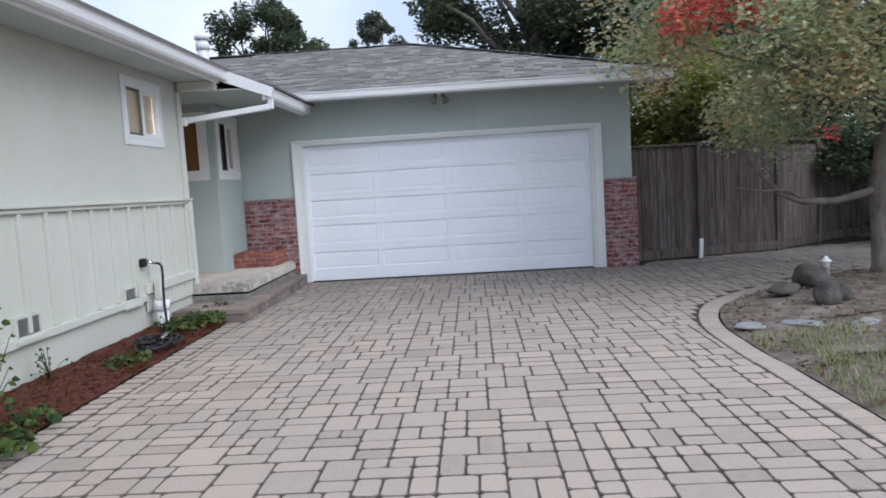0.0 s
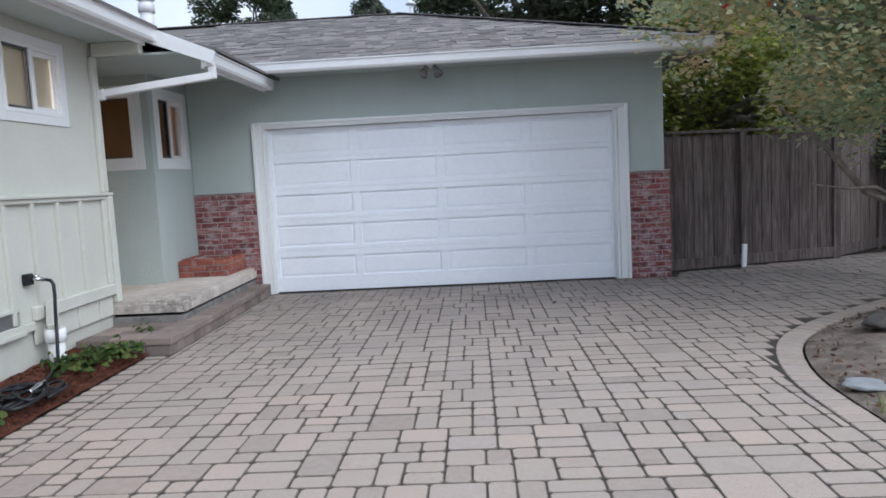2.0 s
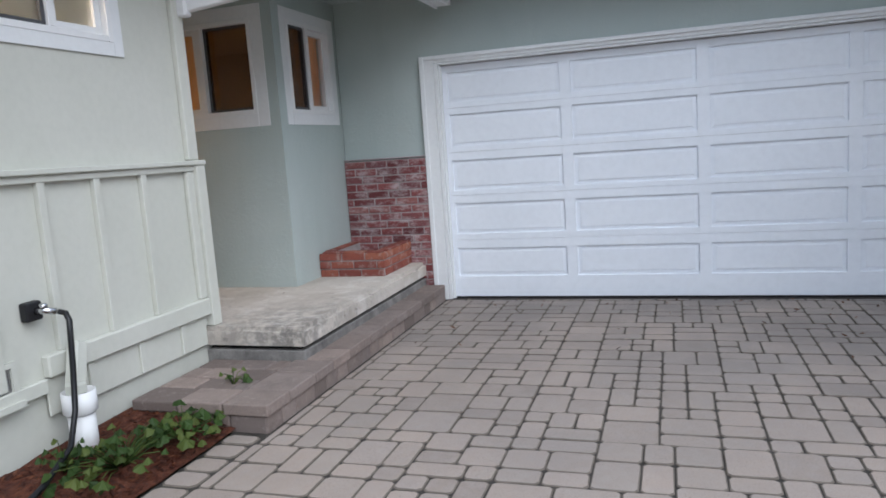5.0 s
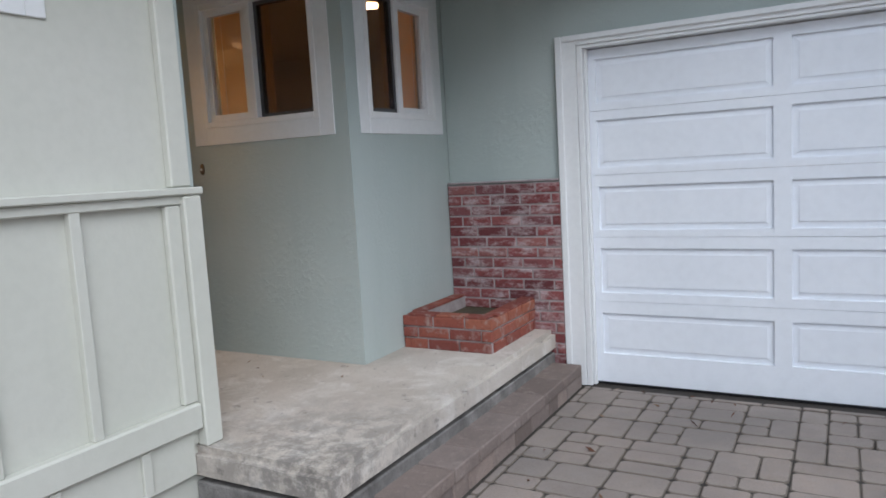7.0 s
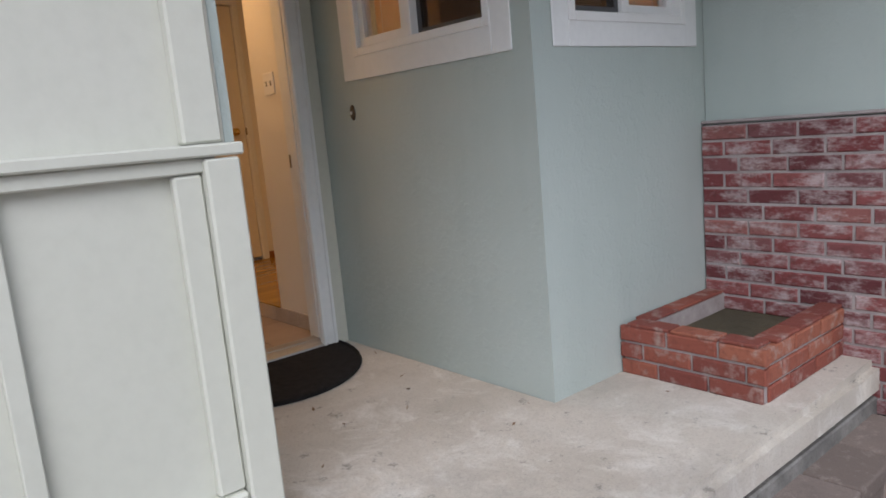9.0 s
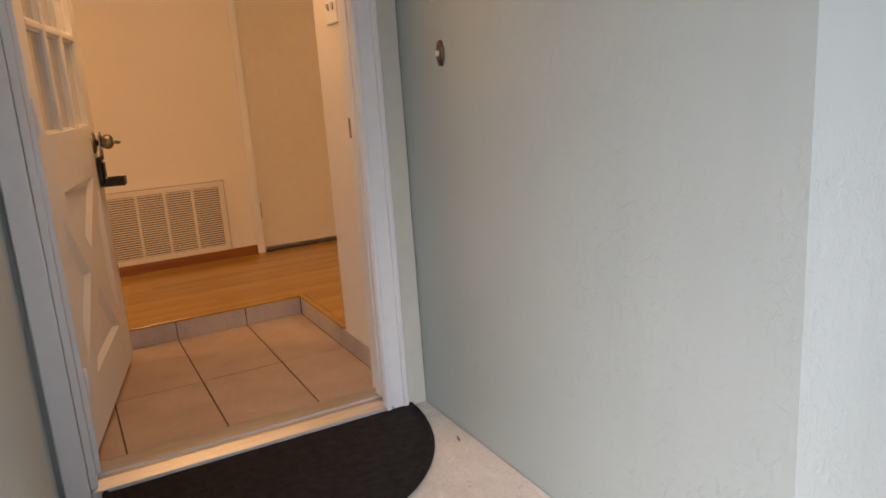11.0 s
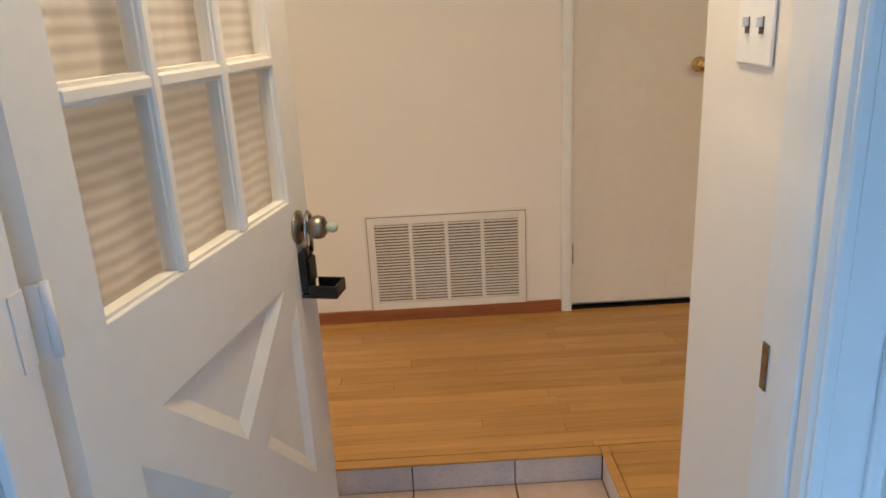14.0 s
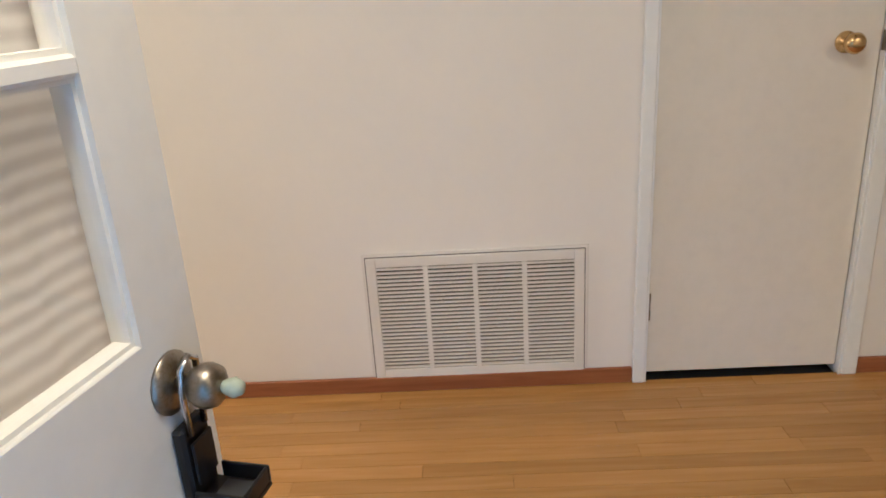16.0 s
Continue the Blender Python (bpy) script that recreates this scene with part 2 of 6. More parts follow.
c = nc.mix(nc.ramp(nc.noise(11, 6, 0.75), (0.60, 0.0), (0.67, 0.7)), c, (0.20, 0.185, 0.17))
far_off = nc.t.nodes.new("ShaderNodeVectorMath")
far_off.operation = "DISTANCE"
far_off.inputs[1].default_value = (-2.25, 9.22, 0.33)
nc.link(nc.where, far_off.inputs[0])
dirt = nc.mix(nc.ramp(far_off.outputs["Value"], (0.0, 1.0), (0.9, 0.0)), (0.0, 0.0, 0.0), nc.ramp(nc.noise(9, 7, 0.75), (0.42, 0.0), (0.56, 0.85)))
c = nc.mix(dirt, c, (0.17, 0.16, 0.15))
nc.colour(nc.mix(nc.ramp(nc.noise(150, 3), (0.5, 0.0), (0.75, 0.35)), c, (0.25, 0.22, 0.19)))
nc.bump(nc.noise(38, 7, 0.7), 0.55, 0.008)
CONCRETE = nc.m
MULCH = simple("red_bark_mulch", ((0.3, (0.05, 0.016, 0.010)), (0.5, (0.13, 0.04, 0.022)), (0.7, (0.20, 0.07, 0.036))), 30, 0.95, 70, 1.0, 0.03)
SOIL = simple("garden_soil", ((0.3, (0.12, 0.093, 0.077)), (0.5, (0.22, 0.178, 0.148)), (0.72, (0.38, 0.33, 0.28))), 5, 0.95, 40, 0.9, 0.03)
GROUND = simple("dry_ground", ((0.3, (0.06, 0.05, 0.035)), (0.5, (0.10, 0.085, 0.055)), (0.7, (0.12, 0.12, 0.06))), 1.5, 0.95, 30, 0.7, 0.03)
BARK = simple("grey_bark", ((0.3, (0.10, 0.085, 0.07)), (0.6, (0.22, 0.195, 0.165)), (0.8, (0.32, 0.29, 0.25))), 9, 0.9, 50, 0.8, 0.01, stretch=(1, 1, 0.35))
GARDENROCK = simple("dark_garden_rock", ((0.3, (0.05, 0.045, 0.042)), (0.55, (0.11, 0.10, 0.092)), (0.8, (0.19, 0.175, 0.16))), 7, 0.9, 40, 0.9, 0.02)
MORTAR = simple("grey_mortar", ((0.3, (0.29, 0.25, 0.245)), (0.6, (0.39, 0.345, 0.34)), (0.8, (0.47, 0.43, 0.425))), 14, 0.9, 80, 0.5, 0.004, (0.22, 0.20, 0.195))
JOINTDIRT = simple("joint_dirt", ((0.3, (0.13, 0.11, 0.09)), (0.7, (0.22, 0.185, 0.155))), 20)
STONE = simple("garden_stone", ((0.3, (0.11, 0.105, 0.10)), (0.55, (0.22, 0.21, 0.20)), (0.8, (0.34, 0.33, 0.31))), 7, 0.85, 50, 0.7, 0.01)

# ---- large structure ----
GX0, GX1, GY = -2.86, 3.04, 11.57
FLOOR, SLAB, TILE, STEP = 0.46, 0.35, 0.37, 0.15
CEIL = 2.86

structure("ground", boxes((-400, 400, -200, 700, -0.4, -0.06)), GROUND, "bare dry ground reaching to the horizon", "ground")


def wall_with_holes(name, axis, at0, at1, u0, u1, z0, z1, holes, material, label=""):
    """A wall from u0 to u1 along the other axis, with rectangular holes (u0, u1, z0, z1) right through it."""
    us = sorted({u0, u1, *[h[0] for h in holes], *[h[1] for h in holes]})
    bm = bmesh.new()
    for a, b in zip(us, us[1:]):
        cuts = sorted([(h[2], h[3]) for h in holes if h[0] <= a + 1e-6 and h[1] >= b - 1e-6])
        z = z0
        spans = []
        for c, d in cuts:
            if c > z + 1e-6:
                spans.append((z, c))
            z = d
        if z < z1 - 1e-6:
            spans.append((z, z1))
        for c, d in spans:
            if axis == "x":
                add_box(bm, at0, at1, a, b, c, d)
            else:
                add_box(bm, a, b, at0, at1, c, d)
    bmesh.ops.remove_doubles(bm, verts=bm.verts[:], dist=1e-4)
    bm.verts.index_update()
    seen = {}
    for f in bm.faces:
        seen.setdefault(frozenset(v.index for v in f.verts), []).append(f)
    bmesh.ops.delete(bm, geom=[f for fs in seen.values() if len(fs) > 1 for f in fs], context="FACES_ONLY")
    return structure(name, bm, material, label, "wall")


# garage front, with the vehicle opening
OX0, OX1, OZ = -1.93, 2.475, 2.105
wall_with_holes("wall_garage_front", "y", GY, GY + 0.16, GX0 + 0.004, GX1, -0.1, 2.82, [(OX0, OX1, -0.1, OZ)], STUCCO, "sage green stucco garage wall with brick wainscot")
wall_with_holes("wall_garage_side", "x", GX1 - 0.16, GX1, GY + 0.164, 18.9, -0.1, 2.82, [], STUCCO, "sage green stucco garage side wall")
# bay of the dining room beside the porch
wall_with_holes("wall_bay_side", "x", GX0 - 0.14, GX0, 10.4644, 18.9, -0.1, 2.86, [(10.66, 11.42, 1.73, 2.47)], STUCCO, "sage green stucco bay wall beside the garage")
wall_with_holes("wall_bay_front", "y", 10.465, 10.465 + 0.14, -4.28, GX0 - 0.004, -0.1, 2.86, [(-3.93, -3.05, 1.74, 2.47)], STUCCO, "sage green stucco wall beside the front door")
# entrance wall with the doorway
DY0, DY1, DZ = 9.41, 10.36, 2.44
wall_with_holes("wall_entrance", "x", -4.42, -4.28, 9.33, 10.46, -0.1, 2.86, [(DY0, DY1, TILE, DZ)], STUCCO, "sage green stucco wall around the front door")
# long house wall
wall_with_holes("wall_house", "x", -2.97, -2.83, -6.0, 9.305, 1.40, 2.86, [(7.9, 8.70, 2.06, 2.62)], SIDING, "pale green stucco wall above board and batten siding")
structure("wall_porch_return", boxes((-4.28, -2.974, 9.19, 9.33, -0.1, 2.86), (-2.973, -2.83, 9.306, 9.33, 1.38, 2.86)), STUCCO, "sage green stucco return wall of the porch", "wall")
structure("foundation_wall", boxes((-2.99, -2.845, -6.0, 9.30, -0.2, 0.40)), SIDING, "pale painted concrete foundation under the siding", "wall")

# porch slab and paved step
slab_bm = prism([(-4.28, 9.33), (-2.95, 9.33), (-2.95, 9.20), (-2.13, 9.20), (-2.13, 11.56), (-2.86, 11.56), (-2.86, 10.46), (-4.28, 10.46)], 0.235, SLAB)
rim = [e for e in slab_bm.edges if e.calc_length() > 0.5 and min(v.co.z for v in e.verts) > 0.3 and all(v.co.x > -2.96 and v.co.y > 9.15 for v in e.verts) and (all(abs(v.co.x + 2.13) < 0.01 for v in e.verts) or all(abs(v.co.y - 9.20) < 0.01 for v in e.verts))]
bmesh.ops.bevel(slab_bm, geom=rim, offset=0.028, segments=4, affect="EDGES")
long = [e for e in slab_bm.edges if e.calc_length() > 0.5 and all(v.co.x > -2.17 for v in e.verts) or e.calc_length() > 0.5 and all(v.co.y < 9.24 and v.co.x > -2.96 for v in e.verts)]
bmesh.ops.subdivide_edges(slab_bm, edges=long, cuts=70)
for v in slab_bm.verts:
    if (v.co.x > -2.17 or v.co.y < 9.24) and 0.26 < v.co.z < SLAB - 0.0005 and v.co.x > -2.94 and v.co.y < 11.5:
        k = noise.noise(v.co * 14) * 0.010 + max(0.0, noise.noise(v.co * 5 + Vector((3, 1, 0))) - 0.18) * 0.055
        v.co.z -= max(k, -0.003)
        v.co.x -= 0.6 * max(k, -0.004) if v.co.x > -2.17 else 0
        v.co.y += 0.6 * max(k, -0.004) if v.co.y < 9.24 else 0
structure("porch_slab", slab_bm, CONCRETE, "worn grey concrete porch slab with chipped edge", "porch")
# near-black colour puts the shade of the gap under the slab onto the base
structure("porch_base", boxes((-4.2, -2.20, 9.27, 11.56, -0.1, 0.232)), DARK, "recessed porch base with the gap's shade in its near-black colour", "porch")

structure("porch_footing", boxes((-2.84, -2.137, 9.208, 9.268, -0.1, 0.205), (-2.198, -2.137, 9.27, 11.56, -0.1, 0.205), bevel=0.006), STONE, "grey stained concrete footing under the porch slab", "porch")

# interior floor, walls, ceiling
bm = boxes((-9.2, -5.475, 6.2, 14.5, 0.2, FLOOR - 0.012), (-5.475, -4.42, 6.2, 9.20, 0.2, FLOOR - 0.012), (-5.475, -3.0, 10.60, 14.5, 0.2, FLOOR - 0.012), (-5.475, -4.875, 10.415, 10.60, 0.2, FLOOR - 0.012))
structure("subfloor", bm, DARK, "floor under the oak boards", "floor")
structure("wall_hall_far", boxes((-6.68, -6.56, 6.2, 10.525, 0.2, CEIL), (-6.68, -6.56, 11.15, 11.372, 0.2, CEIL), (-6.68, -6.56, 10.525, 11.15, 2.46, CEIL), (-6.68, -6.64, 10.525, 11.15, 0.2, 2.46)), CREAM, "cream plaster hall wall", "wall")
structure("wall_hall_stub", boxes((-4.875, -4.42, 10.415, 10.60, 0.3, CEIL)), CREAM, "cream plaster wall end beside the entry", "wall")
structure("wall_hall_back", boxes((-9.3, -4.424, 6.05, 6.2, 0.2, CEIL), (-9.3, -2.86, 14.5, 14.6, 0.2, CEIL), (-9.3, -9.2, 6.2, 14.5, 0.2, CEIL)), CREAM, "cream plaster walls closing the rooms", "wall")
structure("wall_hall_inner", boxes((-4.43, -4.424, 6.2, 9.33, 0.2, CEIL), (-4.43, -4.424, 9.33, 9.40, TILE, CEIL), (-4.43, -4.424, 10.358, 10.414, TILE, CEIL), (-4.43, -4.424, 9.40, 10.358, DZ + 0.06, CEIL), (-4.87, -3.004, 10.604, 10.61, FLOOR, 1.72), (-3.012, -3.004, 10.61, 14.5, FLOOR, 1.72), (-4.87, -3.93, 10.604, 10.61, 1.72, CEIL), (-3.012, -3.004, 11.43, 14.5, 1.72, CEIL)), CREAM, "cream plaster inside faces of the outer walls", "wall")
structure("wall_corner_room", boxes((-4.27, -2.95, 6.4, 6.5, 0.2, CEIL), (-4.27, -4.2, 6.5, 9.19, 0.2, CEIL)), CREAM, "cream plaster walls of the corner room", "wall")
structure("ceiling", boxes((-9.3, -2.95, 6.05, 9.33, CEIL, CEIL + 0.1), (-9.3, -4.28, 9.33, 10.465, CEIL, CEIL + 0.1), (-9.3, -2.86, 10.465, 14.6, CEIL, CEIL + 0.1)), CREAM, "plain cream plaster ceiling", "ceiling")
# ---- glass, metal, wood, leaf materials ----


def glass_mat(name, rough=0.0, tint=(1, 1, 1)):
    n = Nodes(name, rough)
    n.b.inputs["Transmission Weight"].default_value = 1.0
    n.b.inputs["IOR"].default_value = 1.45
    n.colour(tint)
    if rough:
        n.bump(n.noise(25, 3), 0.15, 0.002)
    return n.m


GLASS = glass_mat("window_glass")
FROSTED = glass_mat("frosted_glass", 0.55, (0.93, 0.91, 0.86))
ALUMINIUM = simple("brushed_aluminium", ((0.3, (0.45, 0.45, 0.46)), (0.7, (0.62, 0.62, 0.63))), 6, 0.5, 90, 0.2, 0.0006, (0.3, 0.3, 0.3), (1, 0.05, 1), 0.5, 1.0)
BRASS = simple("polished_brass", ((0.3, (0.62, 0.44, 0.15)), (0.7, (0.78, 0.58, 0.24))), 20, 0.2, 80, 0.1, 0.0004, (0.35, 0.24, 0.09), None, 0.5, 1.0)
PEWTER = simple("tarnished_knob_metal", ((0.3, (0.22, 0.19, 0.14)), (0.7, (0.42, 0.38, 0.31))), 30, 0.32, 90, 0.15, 0.0004, (0.15, 0.12, 0.08), None, 0.5, 1.0)
CHROME = simple("chrome", ((0.3, (0.6, 0.6, 0.62)), (0.7, (0.75, 0.75, 0.77))), 10, 0.18, 80, 0.05, 0.0003, (0.4, 0.4, 0.4), None, 0.5, 1.0)
OLDBRONZE = simple("old_bronze", ((0.3, (0.10, 0.075, 0.055)), (0.7, (0.22, 0.17, 0.13))), 30, 0.3, 90, 0.15, 0.0004, (0.06, 0.045, 0.035), None, 0.5, 1.0)
# dark paint for shingle butts: the shadow line of each course, done in colour
BUTTSHADE = painted("shingle_butt_shade", (0.09, 0.09, 0.096), (0.13, 0.13, 0.136), 0.6)


def wood_mat(name, stops, grain_axis, rough, shift, spec=0.4, light=0.35, wear=(0.06, 0.03, 0.012), pick="info"):
    n = Nodes(name, rough, spec=spec)
    st = {"x": (2.2, 38, 38), "y": (38, 2.2, 38), "z": (38, 38, 2.2)}[grain_axis]
    v = n.shifted(n.scaled(*st)) if shift else n.scaled(*st)
    base = n.ramp(n.noise(1.0, 5, 0.6, vector=v, distort=0.6), *stops)
    tone = n.ramp(n.info if pick == "info" else n.island, (0.0, 0.86), (0.5, 1.0), (1.0, 1.13))
    c = n.mix(1.0, base, tone, "MULTIPLY")
    c = n.mix(n.ramp(n.noise(3.4, 3, vector=v), (0.6, 0.0), (0.85, light)), c, wear)
    n.colour(c)
    n.bump(n.noise(2.0, 4, vector=v), 0.12, 0.001)
    return n


OAK = wood_mat("oak_strip_floor", ((0.3, (0.325, 0.172, 0.024)), (0.5, (0.365, 0.198, 0.030)), (0.7, (0.41, 0.228, 0.039))), "y", 0.17, True, light=0.05, wear=(0.13, 0.06, 0.015)).m
BASEWOOD = wood_mat("stained_baseboard", ((0.3, (0.20, 0.068, 0.016)), (0.7, (0.29, 0.115, 0.03))), "y", 0.35, False).m
FENCEWOOD = wood_mat("weathered_redwood", ((0.3, (0.05, 0.04, 0.037)), (0.5, (0.11, 0.09, 0.085)), (0.72, (0.20, 0.172, 0.165))), "z", 0.85, True, 0.2, 0.5, (0.03, 0.02, 0.016)).m


def leaf_mat(name, *stops, patch=None, patch_scale=0.8):
    n = Nodes(name, 0.55, spec=0.35)
    c = n.ramp(n.island, *stops)
    if patch:
        c = n.mix(n.ramp(n.noise(patch_scale, 2), (0.52, 0.0), (0.66, 0.85)), c, patch)
    n.colour(c)
    tl_ = n.t.nodes.new("ShaderNodeBsdfTranslucent")
    n.link(c, tl_.inputs["Color"])
    mx_ = n.t.nodes.new("ShaderNodeMixShader")
    mx_.inputs[0].default_value = 0.5
    n.link(n.b.outputs[0], mx_.inputs[1])
    n.link(tl_.outputs[0], mx_.inputs[2])
    n.link(mx_.outputs[0], n.t.nodes["Material Output"].inputs["Surface"])
    return n


OAKLEAF = leaf_mat("dark_oak_leaf", (0.0, (0.055, 0.072, 0.05)), (0.5, (0.10, 0.13, 0.08)), (1.0, (0.17, 0.195, 0.11))).m
GREYLEAF = leaf_mat("grey_green_leaf", (0.0, (0.08, 0.095, 0.07)), (0.5, (0.14, 0.16, 0.12)), (1.0, (0.19, 0.21, 0.15))).m
HEDGELEAF = leaf_mat("yellow_green_leaf", (0.0, (0.13, 0.16, 0.035)), (0.5, (0.25, 0.28, 0.065)), (1.0, (0.36, 0.36, 0.10))).m
PLANTLEAF = leaf_mat("garden_leaf", (0.0, (0.03, 0.06, 0.015)), (0.5, (0.07, 0.13, 0.03)), (1.0, (0.16, 0.20, 0.05))).m
GRASS = leaf_mat("dry_grass", (0.0, (0.16, 0.24, 0.07)), (0.5, (0.32, 0.36, 0.15)), (1.0, (0.52, 0.48, 0.32))).m
n = leaf_mat("maple_leaf", (0.0, (0.26, 0.35, 0.21)), (0.45, (0.42, 0.49, 0.30)), (0.8, (0.55, 0.54, 0.31)), (1.0, (0.64, 0.48, 0.25)), patch=(0.60, 0.38, 0.20), patch_scale=0.8)
MAPLELEAF = n.m
REDLEAF = leaf_mat("red_maple_leaf", (0.0, (0.44, 0.08, 0.075)), (0.6, (0.62, 0.14, 0.12)), (1.0, (0.60, 0.26, 0.12))).m

# ---- house: siding, trim, roof edges ----
siding = tagged(new("siding_panel", mesh_of("siding_panel", boxes((-2.812, -2.80, -6.0, 9.30, 0.36, 1.376)), SIDING)), "pale green board and batten siding", "siding", kind="structure")
siding.location = (-0.03, -0.025, 0)
part("backing", boxes((-2.94, -2.814, -6.0, 9.30, 0.402, 1.396)), SIDING, siding)
y = 8.80
while y > -3:
    part("batten", boxes((-2.80, -2.768, y - 0.021, y + 0.021, 0.44 if y < 7.9 else 0.54, 1.342), bevel=0.003), SIDING, siding)
    y -= 0.352
part("top_rail", boxes((-2.80, -2.742, -6.0, 9.352, 1.377, 1.407), bevel=0.005), SIDING, siding)
part("top_rail", boxes((-2.799, -2.764, -6.0, 9.262, 1.340, 1.376), bevel=0.004), SIDING, siding)
part("bottom_rail", boxes((-2.80, -2.752, 7.98, 9.25, 0.43, 0.54), bevel=0.008), SIDING, siding)
part("bottom_rail", boxes((-2.80, -2.768, -6.0, 7.976, 0.36, 0.43), bevel=0.005), SIDING, siding)
part("skirt_board", boxes((-2.80, -2.785, 7.98, 9.222, 0.24, 0.426), bevel=0.004), SIDING, siding)
for yb in (8.25, 8.62, 8.98):
    part("batten", boxes((-2.785, -2.768, yb - 0.02, yb + 0.02, 0.25, 0.424), bevel=0.003), SIDING, siding)
part("corner_board", boxes((-2.80, -2.745, 9.252, 9.34, 0.352, 1.372), bevel=0.006), SIDING, siding)
part("corner_board", boxes((-2.80, -2.768, 9.18, 9.25, 0.542, 1.338), bevel=0.006), SIDING, siding)
part("corner_board", boxes((-2.90, -2.802, 9.334, 9.339, 0.352, 1.368), bevel=0.005), SIDING, siding)
part("corner_strip", boxes((-2.80, -2.762, 9.215, 9.31, 1.409, 2.66), bevel=0.006), SIDING, siding)
# the top rail climbs a little towards the street
for ob in siding.children:
    if ob.name.startswith(("top_rail", "batten")):
        for v in ob.data.vertices:
            if v.co.z > 1.3:
                v.co.z += 0.0165 * (9.3 - v.co.y) if v.co.y > 3 else 0.104

for yc, zc in ((5.94, 0.505), (7.63, 0.475)):
    v = thing("foundation_vent", "grey mesh crawl space vent in a pale frame", "vent", pose(-2.83, yc, zc), "crawl space vents")
    part("frame", boxes((0.002, 0.03, -0.17, -0.14, -0.10, 0.09), (0.002, 0.03, 0.14, 0.17, -0.10, 0.09), (0.002, 0.03, -0.14, 0.14, 0.065, 0.09), (0.002, 0.045, -0.18, 0.18, -0.125, -0.095)), SIDING, v)
    part("screen", boxes((0.002, 0.012, -0.14, 0.14, -0.093, 0.065)), STONE, v, "grey wire mesh")
    bm = boxes(*[(0.013, 0.017, -0.14, 0.14, -0.09 + 0.014 * k, -0.085 + 0.014 * k) for k in range(11)], *[(0.013, 0.017, -0.135 + 0.0142 * k, -0.131 + 0.0142 * k, -0.093, 0.065) for k in range(20)])
    part("wire_mesh", bm, ALUMINIUM, v)


nt = Nodes("insect_netting", 0.8, spec=0.1)
nt.colour((0.03, 0.026, 0.026))
tp = nt.t.nodes.new("ShaderNodeBsdfTransparent")
mx = nt.t.nodes.new("ShaderNodeMixShader")
mx.inputs[0].default_value = 0.45
nt.link(tp.outputs[0], mx.inputs[1])
nt.link(nt.b.outputs[0], mx.inputs[2])
nt.link(mx.outputs[0], nt.t.nodes["Material Output"].inputs["Surface"])
NETTING = nt.m


def slider_window(name, label, m, w, h, casing, sill, panes, screen_left):
    """A two-pane sliding window in a wall hole w by h: local x along the wall, y into the house, z up from the sill."""
    win = tagged(new(name), label, "window", kind="structure")
    win.matrix_world = m
    c = casing
    part("casing", boxes((-c, 0, -0.007, 0, -c, h + c), (w, w + c, -0.007, 0, -c, h + c), (0, w, -0.007, 0, h, h + c), bevel=0.003), WHITE, win)
    part("window_sill", boxes((0, w, -0.009, 0, -c, 0), bevel=0.002), WHITE, win)
    f = 0.035
    part("window_frame", boxes((0, f, -0.012, 0.09, 0, h), (w - f, w, -0.012, 0.09, 0, h), (f, w - f, -0.012, 0.09, 0, f), (f, w - f, -0.012, 0.09, h - f, h), bevel=0.003), VINYL, win)
    mid = w * panes
    part("mullion", boxes((mid - 0.024, mid + 0.024, -0.008, 0.06, f, h - f), bevel=0.003), VINYL, win)
    for k, (a, b) in enumerate(((f, mid - 0.024), (mid + 0.024, w - f))):
        deep = 0.03 + 0.02 * k
        screened = (k == 0) == screen_left
        s = 0.022 if screened else 0.04
        part("sash", boxes((a, a + s, deep - 0.02, deep + 0.02, f, h - f), (b - s, b, deep - 0.02, deep + 0.02, f, h - f), (a + s, b - s, deep - 0.02, deep + 0.02, f, f + s), (a + s, b - s, deep - 0.02, deep + 0.02, h - f - s, h - f)), SCREEN if screened else VINYL, win, "dark screen frame" if screened else "")
        g = part("pane", boxes((a + s, b - s, deep - 0.003, deep + 0.003, f + s, h - f - s)), sill, win)
        g.visible_shadow = False
        if screened and sill is GLASS:
            part("insect_screen", boxes((a + s, b - s, deep - 0.016, deep - 0.0155, f + s, h - f - s)), NETTING, win, "dark insect netting").visible_shadow = False
    return win


slider_window("window_1", "white vinyl sliding window with frosted glass", Matrix(((0, -1, 0, -2.826), (1, 0, 0, 7.90), (0, 0, 1, 2.06), (0, 0, 0, 1))), 0.80, 0.56, 0.072, FROSTED, 0.5, True)
slider_window("window_2", "white sliding window with a lit blind behind", pose(-3.93, 10.465, 1.74), 0.88, 0.73, 0.10, GLASS, 0.46, False)
slider_window("window_3", "tall white sliding window on the bay side", Matrix(((0, -1, 0, -2.86), (1, 0, 0, 10.66), (0, 0, 1, 1.73), (0, 0, 0, 1))), 0.76, 0.74, 0.09, GLASS, 0.45, True)


